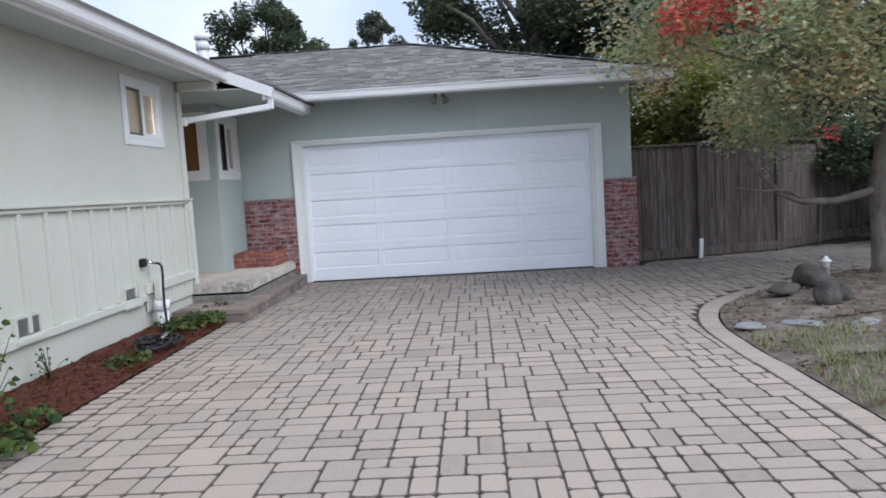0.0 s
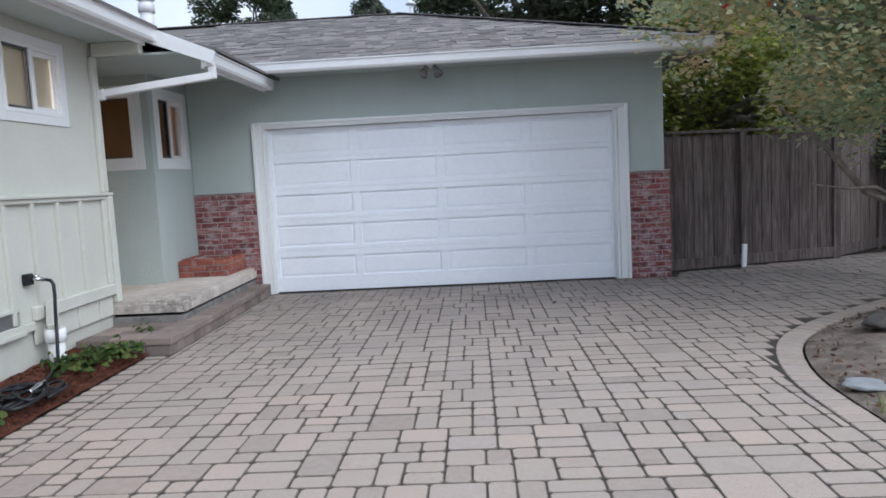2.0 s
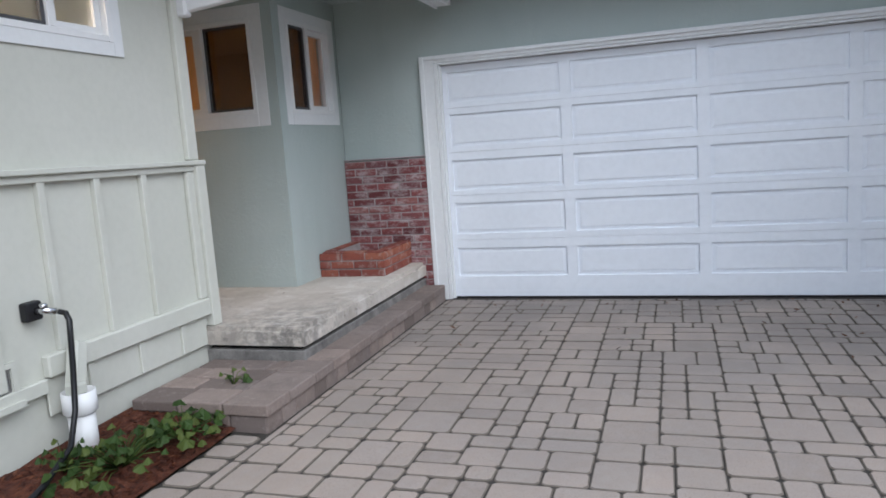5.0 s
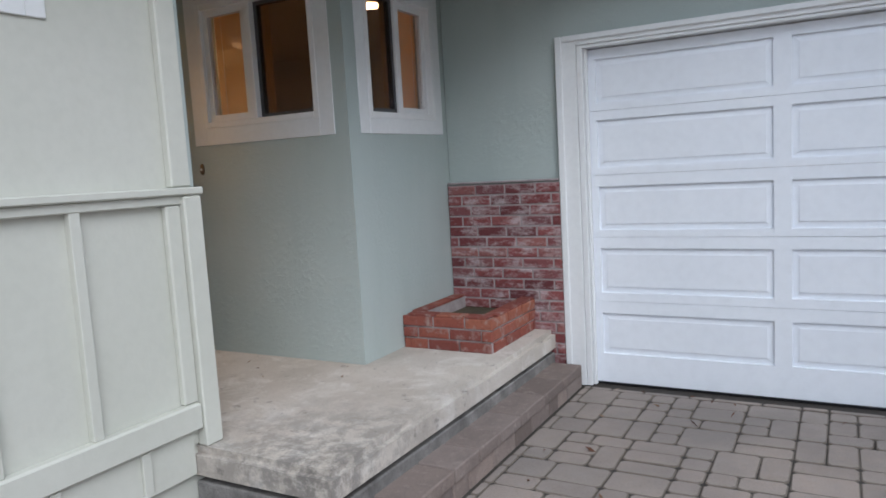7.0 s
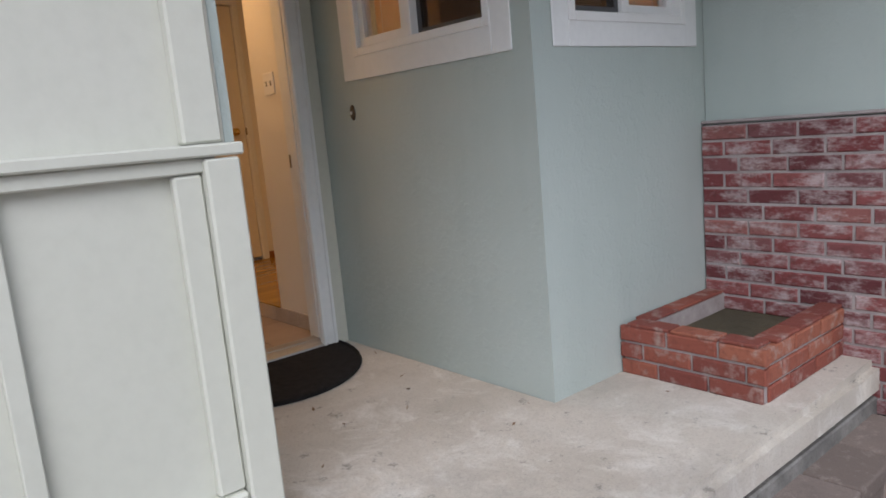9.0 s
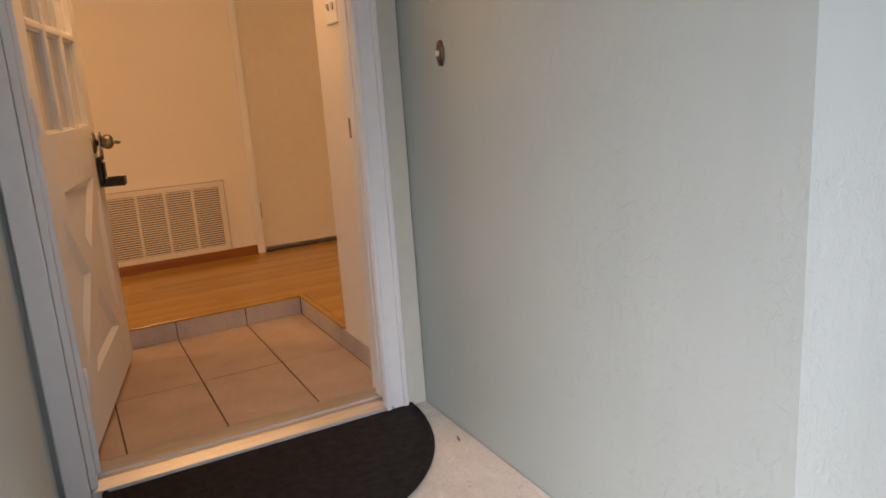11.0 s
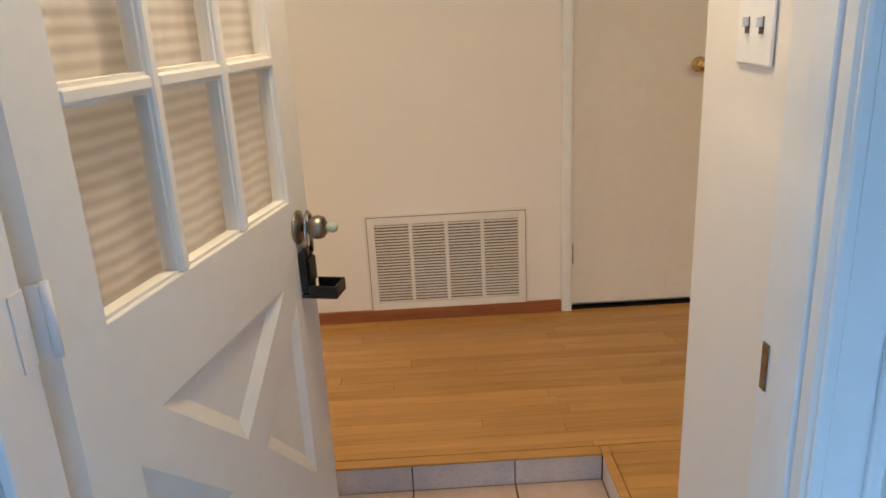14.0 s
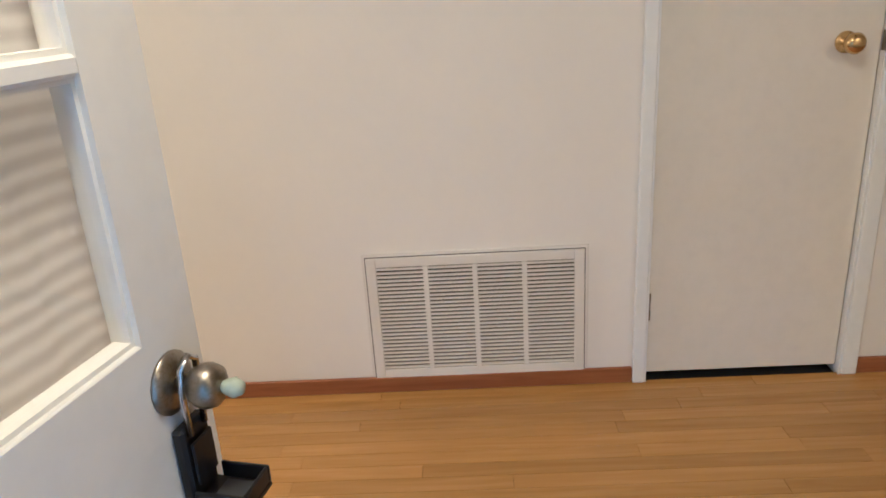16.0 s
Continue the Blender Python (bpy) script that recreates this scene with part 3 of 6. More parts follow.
def blind(label, m, w, h, drop):
    b = thing("mini_blind", label, "blind", m, "window blinds")
    part("head_rail", boxes((0, w, -0.02, 0.02, h - 0.03, h), bevel=0.003), VINYL, b)
    part("bottom_rail", boxes((0, w, -0.012, 0.012, h - drop, h - drop + 0.015), bevel=0.003), VINYL, b)
    z = h - 0.045
    slat = solid([(-0.0062, 0.0102), (0.0062, -0.0102), (0.0070, -0.0096), (-0.0054, 0.0108)], "x", 0.0, w)
    me = mesh_of("slat", slat, BLINDMAT)
    while z > h - drop + 0.02:
        piece("slat", me, b, Matrix.Translation((0, 0, z)))
        z -= 0.021
    for x in (0.06, w - 0.06):
        part("cord", boxes((x - 0.001, x + 0.001, -0.014, -0.012, h - drop, h - 0.03)), VINYL, b)
    return b


nb = Nodes("blind_slat", 0.5)
nb.colour((0.72, 0.62, 0.46))
tl = nb.t.nodes.new("ShaderNodeBsdfTranslucent")
tl.inputs["Color"].default_value = (0.82, 0.60, 0.28, 1)
mx = nb.t.nodes.new("ShaderNodeMixShader")
mx.inputs[0].default_value = 0.5
nb.link(nb.b.outputs[0], mx.inputs[1])
nb.link(tl.outputs[0], mx.inputs[2])
nb.link(mx.outputs[0], nb.t.nodes["Material Output"].inputs["Surface"])
nb.b.inputs["Transmission Weight"].default_value = 0.0
BLINDMAT = nb.m
blind("cream mini blind lit from inside behind the window", pose(-3.905, 10.588, 1.745), 0.44, 0.75, 0.70)
blind("cream mini blind lit from inside behind the bay window", Matrix(((0, -1, 0, -2.985), (1, 0, 0, 11.02), (0, 0, 1, 1.73), (0, 0, 0, 1))), 0.40, 0.75, 0.72)

# eaves and gutters
structure("soffit", boxes((-2.80, -2.335, -6.0, 9.30, 2.785, 2.805), (-2.80, -1.82, 9.335, 11.02, 2.672, 2.692), (-4.28, -2.802, 9.334, 10.46, 2.672, 2.692), (GX0 + 0.002, 3.55, 11.03, GY, 2.712, 2.732)), STUCCO, "painted flat soffit under the eaves", "soffit")
structure("rake_board", solid([(-2.36, 2.80), (-1.70, 2.552), (-1.665, 2.664), (-2.36, 2.955)], "y", 9.302, 9.328), WHITE, "white sloping rake board at the porch roof", "trim")


def gutter(label, profile_axis, a, b, place):
    """A box gutter with a rolled lip; profile across the axis from a to b."""
    g = thing("gutter", label, "gutter", group="eave gutters")
    prof = [(0, 0), (0.085, 0), (0.10, 0.025), (0.105, 0.10), (0.118, 0.105), (0.118, 0.118), (0.098, 0.118), (0.092, 0.03), (0.08, 0.012), (0.012, 0.012), (0.012, 0.118), (0, 0.118)]
    if profile_axis == "y":
        pts = [(place[0] + u, place[1] + v) for u, v in prof]
    else:
        pts = [(place[0] - u, place[1] + v) for u, v in prof]
    part("trough", solid(pts, profile_axis, a, b), METALWHITE, g)
    s = 1 if profile_axis == "y" else -1
    for k in (a, b):
        u0, u1 = sorted((place[0] - 0.002 * s, place[0] + 0.112 * s))
        box_ = (u0, u1, k - 0.004, k + 0.004, place[1] - 0.003, place[1] + 0.122) if profile_axis == "y" else (k - 0.004, k + 0.004, u0, u1, place[1] - 0.003, place[1] + 0.122)
        part("end_cap", boxes(box_, bevel=0.002), METALWHITE, g)
    k = a + 0.6
    while k < b - 0.2:
        u0, u1 = sorted((place[0] + 0.004 * s, place[0] + 0.116 * s))
        box_ = (u0, u1, k - 0.012, k + 0.012, place[1] + 0.119, place[1] + 0.123) if profile_axis == "y" else (k - 0.012, k + 0.012, u0, u1, place[1] + 0.119, place[1] + 0.123)
        part("hanger", boxes(box_), METALWHITE, g)
        k += 0.8
    return g


gutter("long white metal gutter on the house eave", "y", -6.0, 9.295, (-2.315, 2.785))
gutter("white metal gutter on the lower porch eave", "y", 9.335, 11.36, (-1.80, 2.54))
gutter("white metal gutter along the garage eave", "x", -1.86, 3.52, (11.06, 2.688))
structure("fascia", boxes((-2.335, -2.318, -6.0, 9.295, 2.75, 2.91), (-1.82, -1.803, 9.335, 11.36, 2.52, 2.668), (-1.86, 3.52, 11.063, 11.085, 2.69, 2.84), bevel=0.003), WHITE, "white fascia boards behind the gutters", "trim")

ds = thing("downspout", "pale rectangular downspout slanting back to the wall", "downspout")
part("outlet", boxes((-1.765, -1.695, 9.34, 9.40, 2.42, 2.545), bevel=0.008), METALWHITE, ds)
way = Vector((-2.775, 9.285, 2.33)) - Vector((-1.73, 9.37, 2.45))
bm = boxes((0, way.length, -0.03, 0.03, -0.035, 0.035), bevel=0.008)
bm.transform(Matrix.Translation((-1.73, 9.37, 2.45)) @ way.to_track_quat("X", "Z").to_matrix().to_4x4())
part("pipe", bm, METALWHITE, ds)
part("elbow", boxes((-2.80, -2.735, 9.235, 9.305, 2.27, 2.375), bevel=0.01), METALWHITE, ds)

structure("beam", boxes((-2.795, -2.34, 9.20, 9.285, 2.67, 2.783), bevel=0.006), SIDING, "painted beam end under the eave", "beam")

# ---- roofs ----
n = Nodes("asphalt_shingle", 0.9, spec=0.2)
tone = n.ramp(n.info, (0.0, (0.10, 0.093, 0.09)), (0.3, (0.21, 0.195, 0.185)), (0.6, (0.34, 0.315, 0.295)), (0.8, (0.15, 0.137, 0.13)), (1.0, (0.28, 0.25, 0.23)))
tone = n.mix(n.ramp(n.island, (0.0, 0.0), (1.0, 0.85)), tone, n.ramp(n.island, (0.2, (0.35, 0.32, 0.30)), (0.5, (0.13, 0.12, 0.117)), (0.8, (0.39, 0.36, 0.34)), (1.0, (0.18, 0.165, 0.155))))
n.colour(n.mix(n.ramp(n.noise(60, 4), (0.4, 0.0), (0.7, 0.5)), tone, (0.08, 0.075, 0.073)))
n.bump(n.noise(150, 4), 0.6, 0.004)
SHINGLE = n.m


def roof_solid(points, drop=0.03):
    bm = bmesh.new()
    top = [bm.verts.new(p) for p in points]
    low = [bm.verts.new((p[0], p[1], p[2] - drop)) for p in points]
    bm.faces.new(top)
    bm.faces.new(low[::-1])
    for i in range(len(points)):
        j = (i + 1) % len(points)
        bm.faces.new((low[i], low[j], top[j], top[i]))
    bmesh.ops.recalc_face_normals(bm, faces=bm.faces[:])
    return bm


EY, EZ, SLOPE, RY, EXR = 10.98, 2.80, 0.33, 14.98, 3.62
RZ = EZ + SLOPE * (RY - EY)
PX = EXR - (RY - EY)
roof = tagged(new("garage_roof", mesh_of("garage_roof", roof_solid([(-7.0, EY, EZ), (EXR, EY, EZ), (PX, RY, RZ), (-7.0, RY, RZ)]), SHINGLE)), "grey asphalt shingle hip roof over the garage", "roof", kind="structure")
part("hip_side", roof_solid([(EXR, EY, EZ), (EXR, 2 * RY - EY, EZ), (PX, RY, RZ)]), SHINGLE, roof)
part("back_slope", roof_solid([(-7.0, RY, RZ), (PX, RY, RZ), (EXR, 2 * RY - EY, EZ), (-7.0, 2 * RY - EY, EZ)]), SHINGLE, roof)
hroof = tagged(new("house_roof", mesh_of("house_roof", roof_solid([(-2.19, -6.0, 2.92), (-2.19, 9.30, 2.92), (-7.5, 9.30, 4.25), (-7.5, -6.0, 4.25)]), SHINGLE)), "grey asphalt shingle roof of the house", "roof", kind="structure")
part("porch_slope", roof_solid([(-1.66, 9.31, 2.70), (-1.66, 11.6, 2.70), (-7.5, 11.6, 4.25), (-7.5, 9.31, 4.25)]), SHINGLE, hroof)
part("back_slope", roof_solid([(-7.5, -6.0, 4.25), (-7.5, 15.0, 4.25), (-13.0, 15.0, 2.8), (-13.0, -6.0, 2.8)]), SHINGLE, hroof)

flue = thing("flue_pipe", "white metal flue pipe with a cap on the roof", "flue", pose(-3.45, 12.0, 3.22))
part("pipe", lathe([(0.085, 0.0), (0.085, 0.62)], 16), METALWHITE, flue)
part("collar", lathe([(0.105, 0.48), (0.105, 0.58), (0.09, 0.60)], 16), METALWHITE, flue)
part("cap", lathe([(0.115, 0.64), (0.115, 0.70), (0.07, 0.73)], 16), METALWHITE, flue)
part("stay", boxes((-0.006, 0.006, -0.06, 0.06, 0.60, 0.66)), METALWHITE, flue)
stack = thing("vent_stack", "thin grey vent stack with a flat cap", "vent", pose(-0.26, 15.5, 3.85))
part("pipe", lathe([(0.035, 0.0), (0.035, 0.50)], 10), METALWHITE, stack)
part("cap", lathe([(0.09, 0.55), (0.10, 0.57), (0.02, 0.62)], 12), METALWHITE, stack)
part("stay", boxes((-0.004, 0.004, -0.03, 0.03, 0.48, 0.56)), METALWHITE, stack)

# ---- garage door and trim ----
gt = tagged(new("garage_trim", mesh_of("garage_trim", boxes((-2.05, -1.935, GY - 0.028, GY - 0.002, 0.0, 2.156), (2.48, 2.595, GY - 0.028, GY - 0.002, 0.0, 2.156), (-1.935, 2.48, GY - 0.028, GY - 0.002, 2.107, 2.156), bevel=0.004), WHITE)), "white painted casing around the garage door", "trim", kind="structure")
part("moulding", boxes((-2.062, -2.02, GY - 0.045, GY - 0.03, 0.0, 2.168), (2.565, 2.607, GY - 0.045, GY - 0.03, 0.0, 2.168), (-2.018, 2.563, GY - 0.045, GY - 0.03, 2.134, 2.168), bevel=0.005), WHITE, gt)
part("jamb", boxes((-1.932, -1.90, GY - 0.02, GY + 0.16, 0.0, 2.105), (2.44, 2.477, GY - 0.02, GY + 0.16, 0.0, 2.105), (-1.90, 2.44, GY - 0.02, GY + 0.16, 2.088, 2.105), bevel=0.003), WHITE, gt)
part("stop", boxes((-1.898, -1.882, GY + 0.01, GY + 0.045, 0.0, 2.086), (2.42, 2.438, GY + 0.01, GY + 0.045, 0.0, 2.086), bevel=0.003), WHITE, gt)
gd = thing("garage_door", "closed white sectional garage door with raised panels", "garage door", pose(-1.895, GY + 0.05, 0.012))
GW = 4.33
COLS = [0.0, 1.085, 2.175, 3.26, GW]
SECTIONS = [(0.0, 0.52, 0.185, 0.445), (0.52, 0.925, 0.575, 0.855), (0.925, 1.31, 0.97, 1.24), (1.31, 1.70, 1.355, 1.645), (1.70, 2.07, 1.745, 2.01)]
for z0, z1, pb, pt in SECTIONS:
    lo, hi = z0 + 0.001, z1 - 0.001
    spec = [(0, GW, 0.026, 0.05, lo, hi), (0, GW, 0.007, 0.0258, lo, pb), (0, GW, 0.007, 0.0258, pt, hi)]
    edges = [(0, 0.05)] + [(COLS[i] - 0.045, COLS[i] + 0.045) for i in (1, 2, 3)] + [(GW - 0.05, GW)]
    spec += [(a, b, 0.007, 0.0258, pb, pt) for a, b in edges]
    sec = part("section", boxes(*spec), DOORWHITE, gd)
    for (a0, a1), (b0, b1) in zip(edges, edges[1:]):
        x0, x1 = a1 + 0.006, b0 - 0.006
        u0, u1 = pb + 0.006, pt - 0.006
        bm = bmesh.new()
        k = 0.032
        outer = [bm.verts.new(c) for c in ((x0, 0.0255, u0), (x1, 0.0255, u0), (x1, 0.0255, u1), (x0, 0.0255, u1))]
        inner = [bm.verts.new(c) for c in ((x0 + k, 0.0165, u0 + k), (x1 - k, 0.0165, u0 + k), (x1 - k, 0.0165, u1 - k), (x0 + k, 0.0165, u1 - k))]
        lip = [bm.verts.new(c) for c in ((x0 + k, 0.0205, u0 + k), (x1 - k, 0.0205, u0 + k), (x1 - k, 0.0205, u1 - k), (x0 + k, 0.0205, u1 - k))]
        for i in range(4):
            j = (i + 1) % 4
            bm.faces.new((outer[i], outer[j], lip[j], lip[i]))
            bm.faces.new((lip[i], lip[j], inner[j], inner[i]))
        bm.faces.new(inner)
        part("panel", bm, DOORWHITE, sec)
part("weather_seal", boxes((0, GW, 0.0, 0.045, -0.012, 0.0)), BLACKPLASTIC, gd, "black rubber weather seal")

fl = thing("floodlight", "small double floodlight under the garage eave", "lamp", pose(0.24, 11.2, 2.712))
part("base", lathe([(0.05, -0.03), (0.055, -0.004), (0.055, 0.0)], 14), METALWHITE, fl)
for s in (-1, 1):
    part("head", lathe([(0.024, 0.0), (0.03, 0.05), (0.056, 0.11), (0.060, 0.14), (0.05, 0.148), (0.0, 0.135)], 14, pose(0.04 * s, 0, -0.02, 0, 0, 0) @ pose(0, 0, 0, 145, 0, 50 * s)), STONE, fl, "grey lamp head")

# ---- porch things ----
st = tagged(new("paved_step", mesh_of("paved_step", boxes((-2.81, -1.985, 8.48, 11.55, -0.1, 0.085)), SAND)), "low step of brown concrete blocks along the porch", "step", kind="structure")


def mat_bm():
    """A half-round mat: straight edge at the door, round edge outward."""
    pts = [(0.0, -0.44)] + [(0.55 * math.cos(a), 0.475 * math.sin(a)) for a in [math.pi * (-0.5 + k / 28) for k in range(29)]] + [(0.0, 0.44)]
    bm = prism(pts[1:-1], 0.0, 0.014)
    return bm


rb = Nodes("ribbed_rubber_mat", 0.85, spec=0.25)
rb.colour(rb.mix(rb.ramp(rb.noise(30, 5), (0.35, 0.0), (0.75, 1.0)), (0.010, 0.009, 0.010), (0.028, 0.025, 0.027)))
rb.bump(rb.noise(60, 5, 0.7), 1.0, 0.02)
rb.bump(rb.noise(160, 3), 0.8, 0.006)
dm = thing("doormat", "dark half-round rubber doormat at the threshold", "doormat", pose(-4.245, 9.92, SLAB))
part("pad", mat_bm(), rb.m, dm)
part("rim", tube([(0.55 * math.cos(a), 0.475 * math.sin(a), 0.011) for a in [math.pi * (-0.5 + k / 28) for k in range(29)]], 0.011, 6), rb.m, dm)

bell = thing("doorbell", "oval chrome doorbell plate with a white button", "doorbell", pose(-3.996, 10.465, 1.497, 90))
part("plate", lathe([(0.022, 0.0), (0.022, 0.003), (0.0185, 0.008), (0.012, 0.0095)], 8, Matrix.Diagonal((0.92, 1.72, 1, 1)) @ pose(0, 0, 0, 0, 0, 22.5)), OLDBRONZE, bell)
part("button", lathe([(0.008, 0.008), (0.008, 0.013), (0.005, 0.015)], 14), VINYL, bell, "white round button")
part("screw", lathe([(0.003, 0.005), (0.003, 0.0085)], 8, Matrix.Translation((0, 0.026, 0))), CHROME, bell)
part("screw", lathe([(0.003, 0.005), (0.003, 0.0085)], 8, Matrix.Translation((0, -0.026, 0))), CHROME, bell)

# planter curb is filled with soil; its bricks follow at the end
PLX0, PLX1, PLY0, PLY1 = -2.855, -2.26, 10.87, 11.555
planter = thing("brick_planter", "low red brick planter box on the porch slab", "planter", pose(PLX0, PLY0, SLAB))
part("core", boxes((0.012, 0.09, 0.012, PLY1 - PLY0, 0, 0.196), (0.09, PLX1 - PLX0 - 0.09, 0.012, 0.09, 0, 0.196), (PLX1 - PLX0 - 0.09, PLX1 - PLX0 - 0.012, 0.012, PLY1 - PLY0, 0, 0.196)), MORTAR, planter, "grey mortar")
part("soil", boxes((0.09, PLX1 - PLX0 - 0.09, 0.09, PLY1 - PLY0 - 0.005, 0, 0.125)), GROUND, planter, "dry soil")

# ---- hose, tap, drain ----
tap = thing("hose_tap", "black garden tap with a chrome outlet on the siding", "tap", pose(-2.83, 7.92, 0.765))
part("wall_plate", boxes((0.002, 0.05, -0.045, 0.045, -0.045, 0.045), bevel=0.01, segments=2), BLACKPLASTIC, tap)
part("spout", tube([(0.05, 0, 0), (0.09, 0.02, 0.0), (0.125, 0.05, -0.012)], [0.016, 0.018, 0.015], 10), CHROME, tap)
part("valve_handle", lathe([(0.02, 0.0), (0.022, 0.012), (0.008, 0.02)], 10, Matrix.Translation((0.085, 0.015, 0.016))), CHROME, tap)

hose = thing("garden_hose", "black garden hose hanging from the tap and coiled", "hose")
drop = [(-2.695, 7.972, 0.752), (-2.66, 7.975, 0.745), (-2.63, 7.96, 0.715), (-2.62, 7.945, 0.64), (-2.625, 7.937, 0.49), (-2.61, 7.90, 0.30), (-2.56, 7.80, 0.17), (-2.46, 7.55, 0.12), (-2.36, 7.25, 0.10)]
coil = []
for k in range(110):
    a = 0.33 * k
    r = 0.155 + 0.055 * math.sin(k * 0.61) + 0.04 * math.cos(k * 0.23)
    coil.append((-2.31 + 0.7 * r * math.cos(a) + 0.02 * math.sin(k * 0.37), 7.0 + 1.35 * r * math.sin(a) + 0.03 * math.sin(k * 0.29), 0.088 + 0.014 * math.sin(k * 0.9) + 0.0006 * k))
part("drop", tube(drop, 0.0135, 8), BLACKPLASTIC, hose)
part("coil", tube(coil, 0.013, 7), BLACKPLASTIC, hose)
part("nozzle", tube([(-2.25, 7.12, 0.17), (-2.24, 7.03, 0.165), (-2.235, 6.94, 0.155), (-2.23, 6.90, 0.15)], [0.013, 0.018, 0.016, 0.024], 10), CHROME, hose, "chrome hose nozzle")

dr = thing("drain_pipe", "white plastic drain pipe catching a downspout elbow", "drain", pose(-2.68, 8.0, 0.0))
part("riser", lathe([(0.062, 0.02), (0.062, 0.25)], 20), VINYL, dr)
part("hub", lathe([(0.066, 0.25), (0.078, 0.26), (0.078, 0.36), (0.070, 0.36), (0.066, 0.30)], 20), VINYL, dr)
bm = boxes((-0.045, 0.03, -0.04, 0.035, 0.34, 0.40), bevel=0.01)
e2 = boxes((-0.05, 0.025, -0.035, 0.035, 0.0, 0.24), bevel=0.01)
e2.transform(Matrix.Translation((-0.005, 0, 0.36)) @ pose(0, 0, 0, -24, -12, 0))
me2 = bpy.data.meshes.new("tmp")
e2.to_mesh(me2)
e2.free()
bm.from_mesh(me2)
bpy.data.meshes.remove(me2)
part("elbow", bm, SIDING, dr, "pale green metal elbow")

# ---- entrance: frame, threshold, front door ----
ef = tagged(new("door_frame", mesh_of("door_frame", boxes((-4.278, -4.25, 10.308, 10.392, SLAB, 2.53), (-4.278, -4.25, 9.345, 9.408, SLAB, 2.53), (-4.278, -4.25, 9.408, 10.302, 2.44, 2.53), bevel=0.004), WHITE)), "white painted frame of the front door", "door frame", kind="structure")
part("jamb", boxes((-4.431, -4.279, 10.338, 10.356, TILE, 2.438), (-4.425, -4.262, 9.410, 9.43, TILE, 2.438), (-4.425, -4.262, 9.43, 10.338, 2.42, 2.438), bevel=0.002), WHITE, ef)
part("stop", boxes((-4.325, -4.281, 10.306, 10.3375, TILE + 0.03, 2.419), (-4.33, -4.30, 9.431, 9.445, TILE + 0.03, 2.419), bevel=0.002), WHITE, ef)
part("bead", boxes((-4.249, -4.240, 10.31, 10.326, SLAB, 2.50), (-4.249, -4.238, 10.372, 10.39, SLAB, 2.52), bevel=0.003), WHITE, ef)
part("inside_casing", boxes((-4.436, -4.432, 10.358, 10.41, TILE, 2.50), (-4.45, -4.432, 9.428, 10.357, 2.43, 2.50), bevel=0.003), WHITE, ef)
for z in (0.66, 1.40, 2.2):
    part("hinge_leaf", boxes((-4.424, -4.392, 9.43, 9.4325, z - 0.05, z + 0.05), bevel=0.0008), METALWHITE, ef, "white painted hinge leaf")
part("strike_plate", boxes((-4.420, -4.406, 10.335, 10.3375, 1.26, 1.325), bevel=0.0006), PEWTER, ef, "tarnished strike plate")
structure("trim", boxes((-4.278, -4.256, 10.394, 10.462, SLAB, 2.66), bevel=0.003), SIDING, "green painted board beside the door frame", "trim")
th = structure("threshold", solid([(-4.245, 0.352), (-4.25, 0.372), (-4.29, 0.386), (-4.31, 0.386), (-4.315, 0.392), (-4.345, 0.392), (-4.35, 0.386), (-4.40, 0.386), (-4.43, 0.374), (-4.43, 0.352)], "y", 9.412, 10.337), ALUMINIUM, "worn aluminium door threshold", "threshold")

LH = Matrix.Translation((-4.452, 9.444, 0.0)) @ Matrix(((-math.cos(radians(12.3)), -math.sin(radians(12.3)), 0, 0), (math.sin(radians(12.3)), -math.cos(radians(12.3)), 0, 0), (0, 0, 1, 0), (0, 0, 0, 1)))
DW, D0, D1, DT = 0.872, 0.402, 2.425, 0.042
door = tagged(new("front_door"), "open cream front door with nine panes and a crossbuck panel", "door")
door.matrix_world = LH
PX0, PITCH, PW, PZ0, PZP, PH = 0.096, 0.231, 0.209, 1.348, 0.322, 0.30
bm = bmesh.new()
add_box(bm, 0, PX0, 0, DT, 1.22, D1)
add_box(bm, PX0 + 2 * PITCH + PW, DW, 0, DT, 1.22, D1)
add_box(bm, PX0, PX0 + 2 * PITCH + PW, 0, DT, 1.22, PZ0)
add_box(bm, PX0, PX0 + 2 * PITCH + PW, 0, DT, PZ0 + 2 * PZP + PH, D1)
bmesh.ops.bevel(bm, geom=[e for e in bm.edges if min(v.co.z for v in e.verts) > 1.23], offset=0.002, segments=1, affect="EDGES")
part("stiles_and_rails", bm, DOORCREAM, door)
for k in range(2):
    x = PX0 + PW + k * PITCH
    part("muntin", boxes((x, x + PITCH - PW, -0.002, DT, PZ0, PZ0 + 2 * PZP + PH), bevel=0.004), DOORCREAM, door)
for k in range(2):
    z = PZ0 + PH + k * PZP
    for c in range(3):
        x = PX0 + c * PITCH
        part("muntin", boxes((x, x + PW, -0.002, DT, z, z + PZP - PH), bevel=0.004), DOORCREAM, door)
bm0 = boxes((0, PW, 0.018, 0.022, 0, PH))
pane_mesh = mesh_of("pane", bm0, GLASS)
gm = bmesh.new()
b = 0.006
for a0, a1, c0, c1 in ((0, PW, 0, b), (0, PW, PH - b, PH), (0, b, b, PH - b), (PW - b, PW, b, PH - b)):
    add_box(gm, a0, a1, 0.008, 0.034, c0, c1)
bead_mesh = mesh_of("bead", gm, DOORCREAM)
